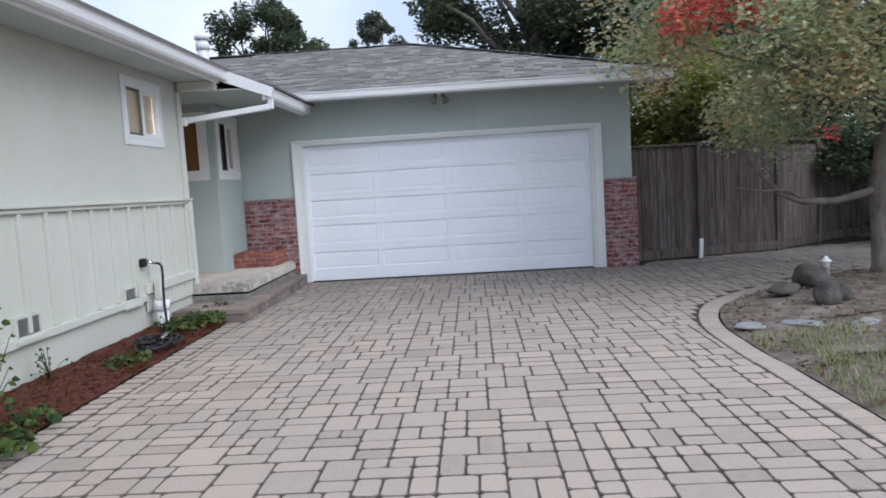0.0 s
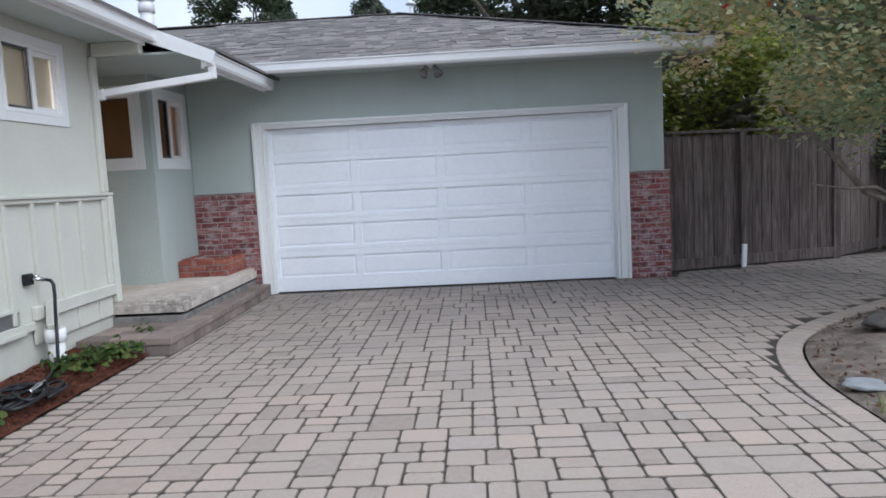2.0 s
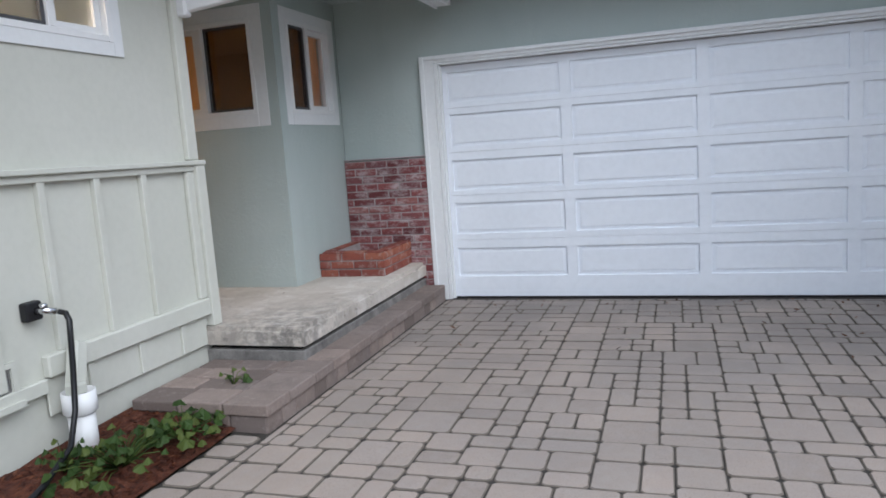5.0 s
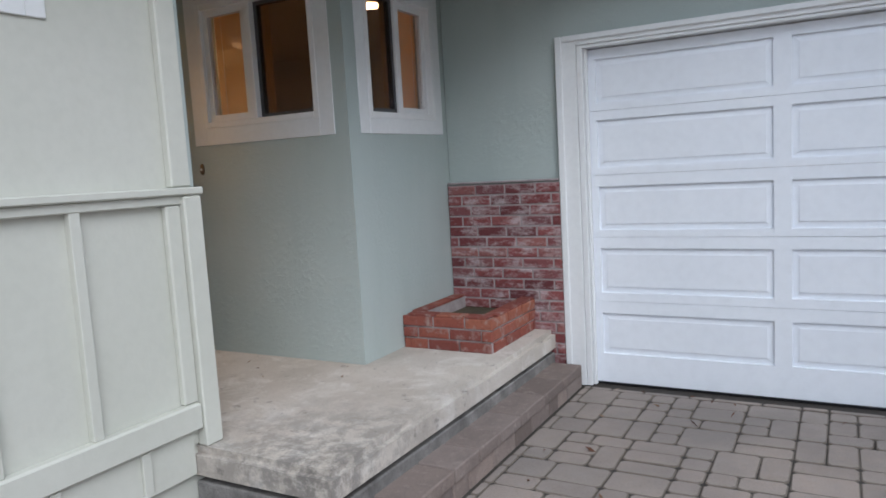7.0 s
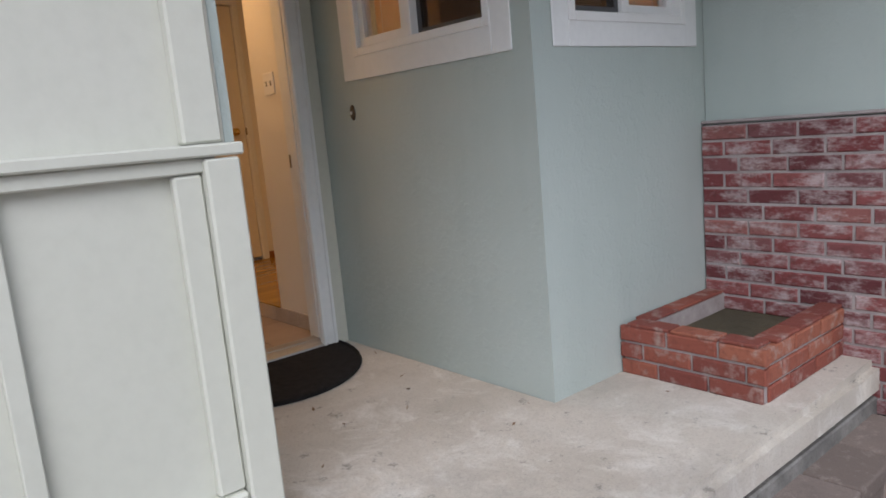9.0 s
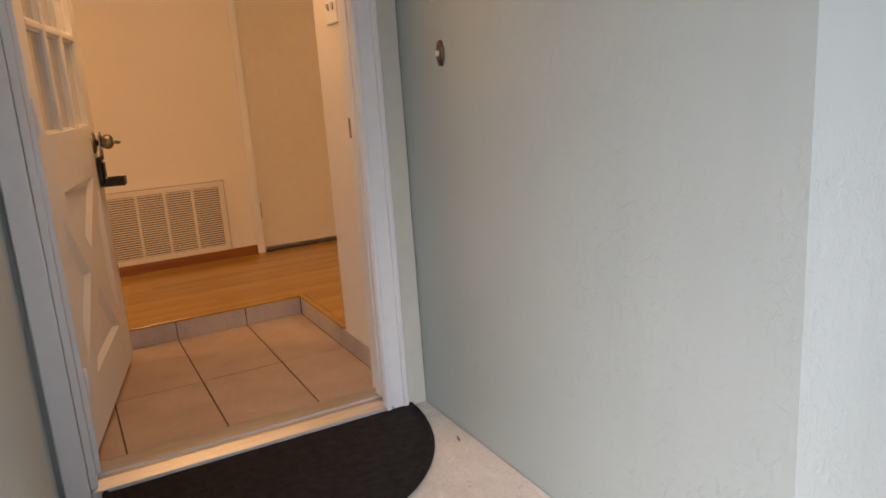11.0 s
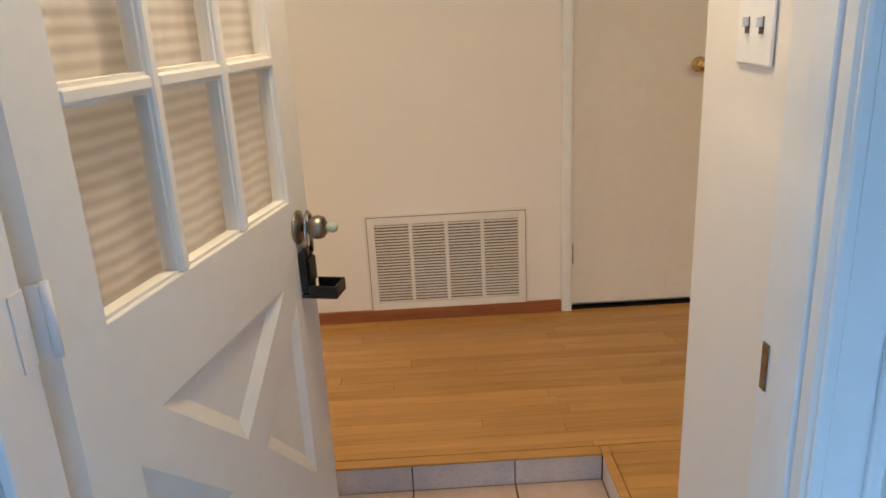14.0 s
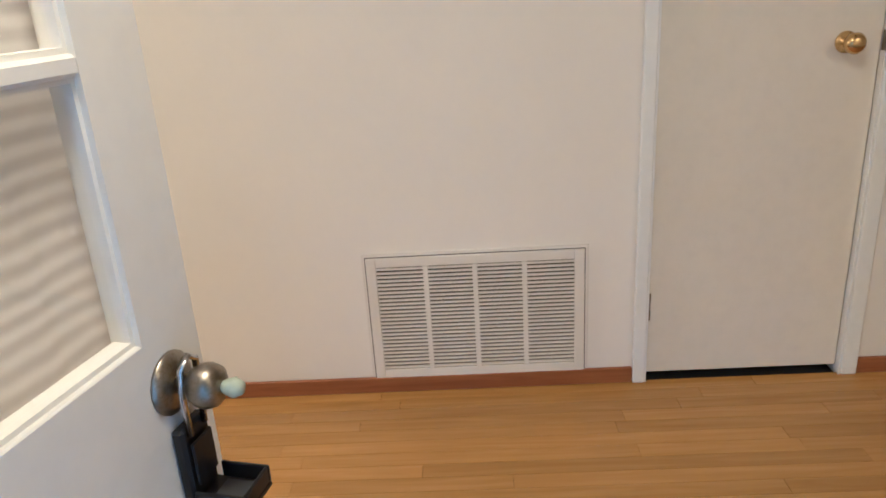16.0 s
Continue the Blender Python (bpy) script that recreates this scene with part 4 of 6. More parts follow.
for r in range(3):
    for c in range(3):
        m = Matrix.Translation((PX0 + c * PITCH, 0, PZ0 + r * PZP))
        piece("pane", pane_mesh, door, m).visible_shadow = False
        piece("bead", bead_mesh, door, m)

# lower half with four sunk triangles
tris = [((0.18, 1.168), (0.69, 1.168), (0.432, 0.945)), ((0.745, 1.11), (0.745, 0.645), (0.505, 0.88)), ((0.105, 0.645), (0.105, 1.11), (0.352, 0.88)), ((0.69, 0.585), (0.18, 0.585), (0.432, 0.81))]
bm = bmesh.new()
front = [bm.verts.new((x, 0, z)) for x, z in ((0, D0), (DW, D0), (DW, 1.2199), (0, 1.2199))]
edges = [bm.edges.new((front[i], front[(i + 1) % 4])) for i in range(4)]
for tri in tris:
    mid = Vector((sum(p[0] for p in tri) / 3, 0, sum(p[1] for p in tri) / 3))
    out = [bm.verts.new((x, 0, z)) for x, z in tri]
    lo = [bm.verts.new(mid + (v.co - mid) * 0.72 + Vector((0, 0.014, 0))) for v in out]
    edges += [bm.edges.new((out[i], out[(i + 1) % 3])) for i in range(3)]
    for i in range(3):
        j = (i + 1) % 3
        bm.faces.new((out[i], out[j], lo[j], lo[i]))
    bm.faces.new(lo)
bmesh.ops.triangle_fill(bm, edges=edges, use_beauty=True)
back = [bm.verts.new((v.co.x, DT, v.co.z)) for v in front]
bm.faces.new(back[::-1])
for i in range(4):
    j = (i + 1) % 4
    bm.faces.new((front[i], front[j], back[j], back[i]))
bmesh.ops.recalc_face_normals(bm, faces=bm.faces[:])
part("crossbuck_panel", bm, DOORCREAM, door, "cream panel with four sunk triangles")

sheer = Nodes("sheer_curtain", 0.8, spec=0.1)
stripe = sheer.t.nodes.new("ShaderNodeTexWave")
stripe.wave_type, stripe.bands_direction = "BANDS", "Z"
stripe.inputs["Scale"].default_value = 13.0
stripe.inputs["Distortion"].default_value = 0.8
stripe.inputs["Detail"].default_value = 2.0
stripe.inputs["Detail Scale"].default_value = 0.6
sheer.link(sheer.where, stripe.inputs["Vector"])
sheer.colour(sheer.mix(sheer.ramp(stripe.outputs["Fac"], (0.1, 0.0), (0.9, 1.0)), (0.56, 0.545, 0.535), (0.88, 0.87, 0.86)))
veil = sheer.t.nodes.new("ShaderNodeBsdfTranslucent")
veil.inputs["Color"].default_value = (0.9, 0.88, 0.86, 1)
blend = sheer.t.nodes.new("ShaderNodeMixShader")
blend.inputs[0].default_value = 0.5
sheer.link(sheer.b.outputs[0], blend.inputs[1])
sheer.link(veil.outputs[0], blend.inputs[2])
sheer.link(blend.outputs[0], sheer.t.nodes["Material Output"].inputs["Surface"])
bm = bmesh.new()
rows = []
for i in range(61):
    x = 0.03 + 0.81 * i / 60
    y = 0.052 + 0.003 * math.sin(i * 0.75) + 0.0015 * math.sin(i * 1.9)
    rows.append([bm.verts.new((x, y + 0.004 * math.sin(3 * k + i * 0.3), 1.30 + 0.62 * k / 12)) for k in range(13)])
for a, c in zip(rows, rows[1:]):
    for k in range(12):
        f = bm.faces.new((a[k], c[k], c[k + 1], a[k + 1]))
        f.smooth = True
bmesh.ops.solidify(bm, geom=bm.faces[:], thickness=0.0015)
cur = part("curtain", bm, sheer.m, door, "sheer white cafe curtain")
part("curtain_rod", tube([(0.02, 0.06, 1.925), (0.85, 0.06, 1.925)], 0.006, 8), VINYL, door)
for z in (0.62, 1.40, 2.2):
    h = part("hinge", boxes((-0.012, 0.0, 0.0, 0.02, z - 0.045, z + 0.045), bevel=0.001), METALWHITE, door, "white painted hinge")
    part("knuckle", lathe([(0.006, z - 0.05), (0.006, z + 0.05)], 8, Matrix.Translation((-0.008, -0.006, 0))), METALWHITE, h)
kb = part("knob", lathe([(0.012, 0.0), (0.013, 0.020), (0.021, 0.026), (0.027, 0.036), (0.0285, 0.046), (0.025, 0.057), (0.015, 0.064), (0.004, 0.066)], 20, Matrix.Translation((0.802, -0.006, 1.28)) @ pose(0, 0, 0, 90, 0, 0)), PEWTER, door, "tarnished round door knob")
part("rosette", lathe([(0.040, 0.0), (0.040, 0.003), (0.030, 0.009), (0.014, 0.012)], 22, Matrix.Translation((0.802, -0.0005, 1.28)) @ pose(0, 0, 0, 90, 0, 0)), PEWTER, kb)
jade = simple("milky_green_plastic", ((0.3, (0.42, 0.47, 0.36)), (0.7, (0.55, 0.60, 0.48))), 30, 0.25, 60, 0.1, 0.0005, (0.3, 0.32, 0.25), None, 0.6)
part("turn_button", lathe([(0.006, 0.064), (0.010, 0.072), (0.013, 0.082), (0.008, 0.092), (0.002, 0.093)], 14, Matrix.Translation((0.802, -0.004, 1.28)) @ pose(0, 0, 0, 90, 0, 0)), jade, kb, "milky green button")

# key box on the knob: shackle, upright back and dropped tray
kx, ky, kz = 0.806, -0.027, 1.270
LB = LH @ Matrix.Translation((kx, ky, kz))
box = thing("key_lockbox", "open black key lockbox hanging on the door knob", "lockbox", LB)
part("shackle", tube([(-0.016, 0.006, -0.055), (-0.018, 0.004, 0.0), (-0.017, 0.002, 0.034), (0.0, 0.0, 0.046), (0.017, 0.002, 0.034), (0.018, 0.004, 0.0), (0.016, 0.006, -0.055)], 0.0045, 8), CHROME, box, "chrome shackle")
part("body", boxes((-0.028, 0.028, 0.008, 0.026, -0.149, -0.045), bevel=0.004), BLACKPLASTIC, box)
part("dial_panel", boxes((-0.022, 0.022, 0.001, 0.0055, -0.125, -0.065), bevel=0.002), BLACKPLASTIC, box)
tr = boxes((-0.034, 0.034, -0.064, 0.024, -0.158, -0.150), (-0.034, -0.029, -0.064, 0.004, -0.1498, -0.126), (0.029, 0.034, -0.064, 0.004, -0.1498, -0.126), (-0.0288, 0.0288, -0.064, -0.059, -0.1498, -0.126), bevel=0.0015)
tray = part("tray", tr, BLACKPLASTIC, box)
part("liner", boxes((-0.024, 0.024, -0.05, -0.006, -0.1499, -0.1475)), SCREEN, tray, "dark grey rubber liner")
part("catch", lathe([(0.004, 0.0), (0.004, 0.006)], 8, Matrix.Translation((0.018, -0.055, -0.148))), CHROME, tray)

# ---- hall ----
GRILLEPAINT = painted("grille_enamel", (0.73, 0.70, 0.65), (0.78, 0.75, 0.70), 0.4, 30, 0.06, 0.0006)
vy0, vy1, vz0, vz1 = 9.657, 10.332, 0.513, 0.931
rv = thing("return_air_grille", "white metal return air grille low on the wall", "air grille", pose(-6.56, vy0, vz0))
gw, gh = vy1 - vy0, vz1 - vz0
e = 0.031
part("frame", boxes((0.001, 0.013, 0, e, 0, gh), (0.001, 0.013, gw - e, gw, 0, gh), (0.001, 0.013, e, gw - e, 0, e), (0.001, 0.013, e, gw - e, gh - e, gh), bevel=0.002), GRILLEPAINT, rv)
part("lip", boxes((0.0005, 0.006, -0.012, gw + 0.012, gh, gh + 0.012), (0.0005, 0.006, -0.012, 0, -0.012, gh), (0.0005, 0.006, gw, gw + 0.012, -0.012, gh), bevel=0.001), GRILLEPAINT, rv)
# thin dark strips colour in the shadow line round the frame
part("seam", boxes((0.0008, 0.0066, -0.003, -0.0002, -0.002, gh + 0.002), (0.0008, 0.0066, gw + 0.0002, gw + 0.003, -0.002, gh + 0.002), (0.0008, 0.0066, 0, gw, gh + 0.0002, gh + 0.003)), SCREEN, rv, "dark strips for the shade line round the frame")
# no duct is cut; a dark sheet gives the slat gaps their shade
part("backing", boxes((0.0005, 0.002, e, gw - e, e, gh - e)), SCREEN, rv, "flat dark sheet for the shaded duct behind the slats")
ns = 27
pit = (gh - 2 * e) / ns
for c in range(4):
    a = e + c * (gw - 2 * e) / 4
    w = (gw - 2 * e) / 4
    sl = mesh_of("slat", solid([(0.0025, -0.003), (0.0118, -0.0012), (0.0122, 0.0068), (0.0025, 0.004)], "y", 0, w), GRILLEPAINT)
    for k in range(ns):
        piece("slat", sl, rv, Matrix.Translation((0, a, e + (k + 0.35) * pit)))
for c in range(1, 4):
    a = e + c * (gw - 2 * e) / 4
    part("divider", boxes((0.003, 0.0125, a - 0.008, a + 0.008, e, gh - e), bevel=0.001), GRILLEPAINT, rv)

dc = tagged(new("door_2"), "closed cream flush closet door with a brass knob", "door", kind="structure")
part("leaf", boxes((-6.602, -6.566, 10.533, 11.143, 0.485, 2.452), bevel=0.002), CLOSET, dc)
part("casing", boxes((-6.558, -6.540, 10.488, 10.526, FLOOR, 2.51), (-6.558, -6.540, 11.152, 11.20, FLOOR, 2.51), (-6.558, -6.540, 10.526, 11.152, 2.46, 2.51), bevel=0.003), WHITE, dc)
part("jamb", boxes((-6.66, -6.545, 11.145, 11.151, FLOOR, 2.458), (-6.66, -6.545, 10.526, 10.532, FLOOR, 2.458)), WHITE, dc)
for z in (0.722, 2.2):
    part("hinge", lathe([(0.006, -0.045), (0.0075, -0.043), (0.0075, -0.017), (0.006, -0.015), (0.006, 0.015), (0.0075, 0.017), (0.0075, 0.043), (0.006, 0.045)], 8, Matrix.Translation((-6.557, 10.533, z))), PEWTER, dc, "dark metal hinge")
kn = part("knob", lathe([(0.030, 0.0), (0.030, 0.004), (0.013, 0.012), (0.013, 0.028), (0.026, 0.040), (0.029, 0.054), (0.022, 0.066), (0.010, 0.069)], 22, Matrix.Translation((-6.5655, 11.045, 1.497)) @ pose(0, 0, 0, 0, 90, 0)), BRASS, dc, "polished brass knob")
part("latch_plate", boxes((-6.566, -6.5445, 11.1445, 11.149, 1.47, 1.525)), PEWTER, dc)

structure("baseboard", boxes((-6.558, -6.545, 6.2, 10.487, FLOOR, 0.515), (-6.558, -6.545, 11.201, 11.372, FLOOR, 0.515), (-6.69, -6.545, 11.374, 11.386, FLOOR, 0.515), (-9.198, -9.185, 6.2, 14.5, FLOOR, 0.515), bevel=0.003), BASEWOOD, "reddish stained wooden baseboard", "baseboard")
sw = thing("light_switch", "white double light switch plate on the wall", "switch", pose(-4.68, 10.415, 1.70))
part("plate", boxes((-0.058, 0.058, -0.006, -0.0005, -0.057, 0.057), bevel=0.003), VINYL, sw)
for x in (-0.023, 0.023):
    part("toggle", boxes((x - 0.005, x + 0.005, -0.016, -0.0062, -0.002, 0.012), bevel=0.001), VINYL, sw)
    part("slot", boxes((x - 0.007, x + 0.007, -0.0068, -0.0061, -0.012, 0.012)), SCREEN, sw)

lampshade = Nodes("lit_glass_shade", 0.4)
lampshade.colour((0.9, 0.8, 0.6))
lampshade.b.inputs["Emission Color"].default_value = (1.0, 0.62, 0.28, 1)
lampshade.b.inputs["Emission Strength"].default_value = 1.5
# the third bowl is invented to go with the unseen passage fill
for px, py in ((-3.75, 12.05), (-4.95, 9.95), (-6.0, 7.9)):
    cl = thing("ceiling_light", "lit glass bowl ceiling light in the house", "ceiling light", pose(px, py, CEIL), "ceiling lights")
    part("canopy", lathe([(0.07, -0.02), (0.08, 0.0)], 18), BRASS, cl)
    part("shade", lathe([(0.02, -0.115), (0.10, -0.095), (0.15, -0.05), (0.16, -0.021)], 22), lampshade.m, cl).visible_shadow = False

# entry tiles: risers round the sunken landing
TILEMAT = simple("glazed_floor_tile", ((0.3, (0.36, 0.27, 0.21)), (0.55, (0.43, 0.335, 0.265)), (0.8, (0.50, 0.40, 0.325))), 5, 0.38, 60, 0.25, 0.002, (0.36, 0.26, 0.20))
RISERMAT = simple("grey_riser_tile", ((0.3, (0.42, 0.37, 0.35)), (0.55, (0.50, 0.45, 0.42)), (0.8, (0.58, 0.52, 0.49))), 6, 0.4, 60, 0.25, 0.002, (0.25, 0.21, 0.2))
GROUT = simple("dark_grout", ((0.3, (0.09, 0.065, 0.05)), (0.7, (0.14, 0.105, 0.08))), 20, 0.9)
entry = tagged(new("entry_floor", mesh_of("entry_floor", boxes((-5.474, -4.43, 9.21, 10.42, 0.30, TILE - 0.004)), GROUT)), "sunken entry landing of beige floor tiles", "floor", kind="structure")
XS = [-5.462, -4.89, -4.432]
YS = [9.215, 9.52, 9.83, 10.14, 10.405]
for a, c in zip(XS, XS[1:]):
    for d, f in zip(YS, YS[1:]):
        part("tile", boxes((a + 0.003, c - 0.003, d + 0.003, f - 0.003, TILE - 0.0038, TILE), bevel=0.001), TILEMAT, entry)
for d, f in zip(YS, YS[1:]):
    part("riser_tile", boxes((-5.474, -5.4625, d + 0.002, f - 0.002, TILE - 0.002, FLOOR - 0.008), bevel=0.0008), RISERMAT, entry)
for a, c in ((-5.46, -5.20), (-5.20, -4.94), (-4.94, -4.68), (-4.68, -4.44)):
    part("riser_tile", boxes((a + 0.002, c - 0.002, 10.4055, 10.4145, TILE - 0.002, FLOOR - 0.008), bevel=0.0008), RISERMAT, entry)
part("nosing", boxes((-5.50, -5.460, 9.21, 10.403, FLOOR - 0.0075, FLOOR + 0.001), (-5.460, -4.877, 10.403, 10.43, FLOOR - 0.0075, FLOOR + 0.001), (-5.50, -5.461, 10.404, 10.433, FLOOR - 0.0075, FLOOR + 0.001), bevel=0.002), OAK, entry, "thin oak nosing")

# ---- garden ----
EDGE = [(2.80, -6.0), (2.79, 4.5), (2.775, 5.6), (2.77, 6.3), (2.83, 7.15), (3.10, 7.95), (3.58, 8.55), (4.32, 9.15), (5.2, 9.75), (6.6, 10.5), (9.0, 11.6)]


def smooth_line(points, count):
    """A rounded line through the points, resampled evenly."""
    p = [Vector(q) for q in points]
    out = []
    for i in range(len(p) - 1):
        a, b, c, d = p[max(i - 1, 0)], p[i], p[i + 1], p[min(i + 2, len(p) - 1)]
        for k in range(12):
            t = k / 12
            out.append(0.5 * (2 * b + (c - a) * t + (2 * a - 5 * b + 4 * c - d) * t * t + (3 * b - a - 3 * c + d) * t**3))
    out.append(p[-1])
    length = [0.0]
    for u, v in zip(out, out[1:]):
        length.append(length[-1] + (v - u).length)
    total, res, j = length[-1], [], 0
    for k in range(count):
        s = total * k / (count - 1)
        while j < len(length) - 2 and length[j + 1] < s:
            j += 1
        f = (s - length[j]) / max(length[j + 1] - length[j], 1e-9)
        res.append(out[j].lerp(out[j + 1], min(max(f, 0), 1)))
    return res


EDGELINE = smooth_line(EDGE, 140)


def edge_x(y):
    """Where the drive's right edge lies at a given y."""
    for a, b in zip(EDGELINE, EDGELINE[1:]):
        if a.y <= y <= b.y:
            return a.x + (b.x - a.x) * (y - a.y) / max(b.y - a.y, 1e-6)
    return EDGELINE[-1].x if y > EDGELINE[-1].y else EDGELINE[0].x


# bed right of the drive: a bumpy sheet that starts at the border stones
bm = bmesh.new()
rows = []
for p in EDGELINE:
    row = []
    for k in range(26):
        d = 0.02 + 0.16 * k ** 1.35
        x, y = p.x + d, p.y - 0.25 * d * (1 if p.y > 7 else 0)
        z = -0.01 + 0.10 * (1 - math.exp(-1.6 * d)) + 0.035 * noise.noise((x * 1.3, y * 1.3, 0)) * min(1, 2 * d) + 0.02 * noise.noise((x * 6, y * 6, 3)) * min(1, 3 * d)
        row.append(bm.verts.new((x, y, z)))
    rows.append(row)
for a, b in zip(rows, rows[1:]):
    for k in range(25):
        f = bm.faces.new((a[k], a[k + 1], b[k + 1], b[k]))
        f.smooth = True
structure("garden_bed", bm, SOIL, "brown garden soil with scattered leaf litter", "ground")
# bed along the house
bm = bmesh.new()
rows = []
for i in range(120):
    y = -6.0 + 14.47 * i / 119
    row = []
    for k in range(13):
        x = -2.815 + 0.66 * k / 12
        z = 0.085 - 0.075 * (k / 12) ** 2 + 0.018 * noise.noise((x * 9, y * 9, 1)) + 0.012 * noise.noise((x * 25, y * 25, 2))
        row.append(bm.verts.new((x, y, z)))
    rows.append(row)
for a, b in zip(rows, rows[1:]):
    for k in range(12):
        bm.faces.new((a[k], a[k + 1], b[k + 1], b[k])).smooth = True
structure("mulch_bed", bm, MULCH, "red bark mulch bed along the house", "ground")


def stuff(name, bm, material, label, category):
    return tagged(new(name, mesh_of(name, bm, material)), label, category, kind="stuff")


def chip(bm, at, size, rng, flat=0.3):
    """A small flat-ish crumb of bark, leaf or gravel."""
    m = Matrix.Translation(at) @ Euler((rng.uniform(-0.6, 0.6), rng.uniform(-0.6, 0.6), rng.uniform(0, 6.3))).to_matrix().to_4x4()
    l, w, h = size * rng.uniform(0.6, 1.4), size * rng.uniform(0.25, 0.6), size * flat * rng.uniform(0.3, 1)
    co = [(-l, 0, 0), (0, -w, 0), (l, 0, 0), (0, w, 0), (0, 0, h)]
    v = [bm.verts.new(m @ Vector(c)) for c in co]
    for a, b in ((0, 1), (1, 2), (2, 3), (3, 0)):
        bm.faces.new((v[a], v[b], v[4]))


rng = random.Random(5)
bm = bmesh.new()
for _ in range(2600):
    u = rng.random()
    chip(bm, (-2.79 + 0.62 * u, rng.uniform(2.5, 8.45), 0.083 - 0.075 * (u * 0.94) ** 2 + rng.uniform(0, 0.012)), 0.022, rng)
MULCHCHIP = leaf_mat("bark_chip", (0.0, (0.05, 0.016, 0.010)), (0.5, (0.14, 0.045, 0.024)), (1.0, (0.24, 0.09, 0.045))).m
stuff("bark_chips", bm, MULCHCHIP, "loose red bark chips on the bed", "mulch")
LITTER = leaf_mat("leaf_litter", (0.0, (0.06, 0.035, 0.025)), (0.4, (0.15, 0.07, 0.04)), (0.75, (0.26, 0.17, 0.11)), (1.0, (0.42, 0.36, 0.30))).m
bm = bmesh.new()
for _ in range(2600):
    p = EDGELINE[rng.randrange(70, 132)]
    d = 0.05 + 4.5 * rng.random() ** 1.5
    x, y = p.x + d, p.y - 0.25 * d * (1 if p.y > 7 else 0)
    chip(bm, (x, y, 0.0 + 0.10 * (1 - math.exp(-1.6 * d)) + 0.012), 0.028, rng)
stuff("leaf_litter", bm, LITTER, "fallen brown leaves and crumbs on the soil", "leaves")
bm = bmesh.new()
for _ in range(60):
    chip(bm, (rng.uniform(-1.9, 2.6), 11.5 - 1.6 * rng.random() ** 2, 0.012), 0.022, rng)
for _ in range(50):
    chip(bm, (rng.uniform(2.6, 6.0), rng.uniform(9.8, 12.0), 0.012), 0.026, rng)
for _ in range(14):
    chip(bm, (rng.uniform(-4.1, -2.3), rng.uniform(9.6, 11), SLAB + 0.003), 0.014, rng)
stuff("fallen_leaves", bm, LITTER, "a few fallen leaves on the paving", "leaves")
bm = bmesh.new()
for _ in range(11000):
    p = EDGELINE[rng.randrange(50, 84)]
    d = 0.04 + 2.9 * rng.random()
    x, y = p.x + d, p.y + rng.uniform(-0.1, 0.1)
    if noise.noise((x * 1.1, y * 1.1, 7)) < -0.08 or y > 6.55:
        continue
    z = -0.01 + 0.10 * (1 - math.exp(-1.6 * d))
    h, a, lean = rng.uniform(0.035, 0.10), rng.uniform(0, 6.3), rng.uniform(-0.035, 0.035)
    u = Vector((math.cos(a), math.sin(a), 0)) * 0.006
    base = Vector((x, y, z))
    v = [bm.verts.new(base - u), bm.verts.new(base + u), bm.verts.new(base + Vector((lean, -lean, h)))]
    bm.faces.new(v)
stuff("grass", bm, GRASS, "patchy dry grass by the drive", "grass")


def rock(name, label, at, size, seed, material, flat=1.0):
    r = random.Random(seed)
    bm = bmesh.new()
    bmesh.ops.create_icosphere(bm, subdivisions=3, radius=1.0)
    for v in bm.verts:
        d = 1 + 0.30 * noise.noise(v.co * 1.3 + Vector((seed, 0, 0))) + 0.10 * noise.noise(v.co * 4 + Vector((0, seed, 0)))
        v.co = Vector((v.co.x * size[0] * d, v.co.y * size[1] * d, max(v.co.z * d, -0.35) * size[2]))
    for f in bm.faces:
        f.smooth = True
    ob = new(name, mesh_of(name, bm, material))
    ob.matrix_world = pose(*at, 0, 0, r.uniform(0, 360))
    return tagged(ob, label, "stone")


rock("garden_rock", "dark rounded rock lying in the bed", (4.25, 8.55, 0.14), (0.23, 0.16, 0.16), 3, GARDENROCK)
rock("garden_rock", "rough grey rock at the front of the bed", (3.92, 7.45, 0.13), (0.14, 0.12, 0.16), 8, GARDENROCK)
rock("garden_rock", "low dark rock near the border stones", (3.80, 8.15, 0.10), (0.20, 0.13, 0.08), 14, GARDENROCK)
rock("garden_rock", "small grey rock leaning on another", (4.12, 7.55, 0.12), (0.10, 0.08, 0.11), 21, GARDENROCK)
FLAG = simple("pale_flagstone", ((0.3, (0.24, 0.25, 0.26)), (0.6, (0.35, 0.36, 0.37)), (0.8, (0.44, 0.45, 0.46))), 5, 0.7, 50, 0.4, 0.004, (0.25, 0.26, 0.26))
for k, (x, y, sx, sy) in enumerate(((2.96, 6.80, 0.12, 0.12), (3.36, 6.72, 0.19, 0.10), (3.85, 6.62, 0.24, 0.11), (4.4, 6.5, 0.2, 0.12))):
    rock("stepping_stone", "pale flat stepping stone in the soil", (x, y, 0.055 if k else 0.035), (sx, sy, 0.022), 40 + k, FLAG)

lan = thing("garden_lantern", "small white garden ornament on a stone base", "ornament", pose(4.5, 8.7, 0.09) @ Matrix.Scale(0.7, 4))
part("base", lathe([(0.06, 0.0), (0.05, 0.10), (0.045, 0.20)], 14), STONE, lan)
part("stem", lathe([(0.055, 0.20), (0.05, 0.27), (0.065, 0.29)], 14), METALWHITE, lan)
part("cap", lathe([(0.085, 0.29), (0.08, 0.31), (0.04, 0.34), (0.03, 0.37), (0.008, 0.385)], 14), METALWHITE, lan)

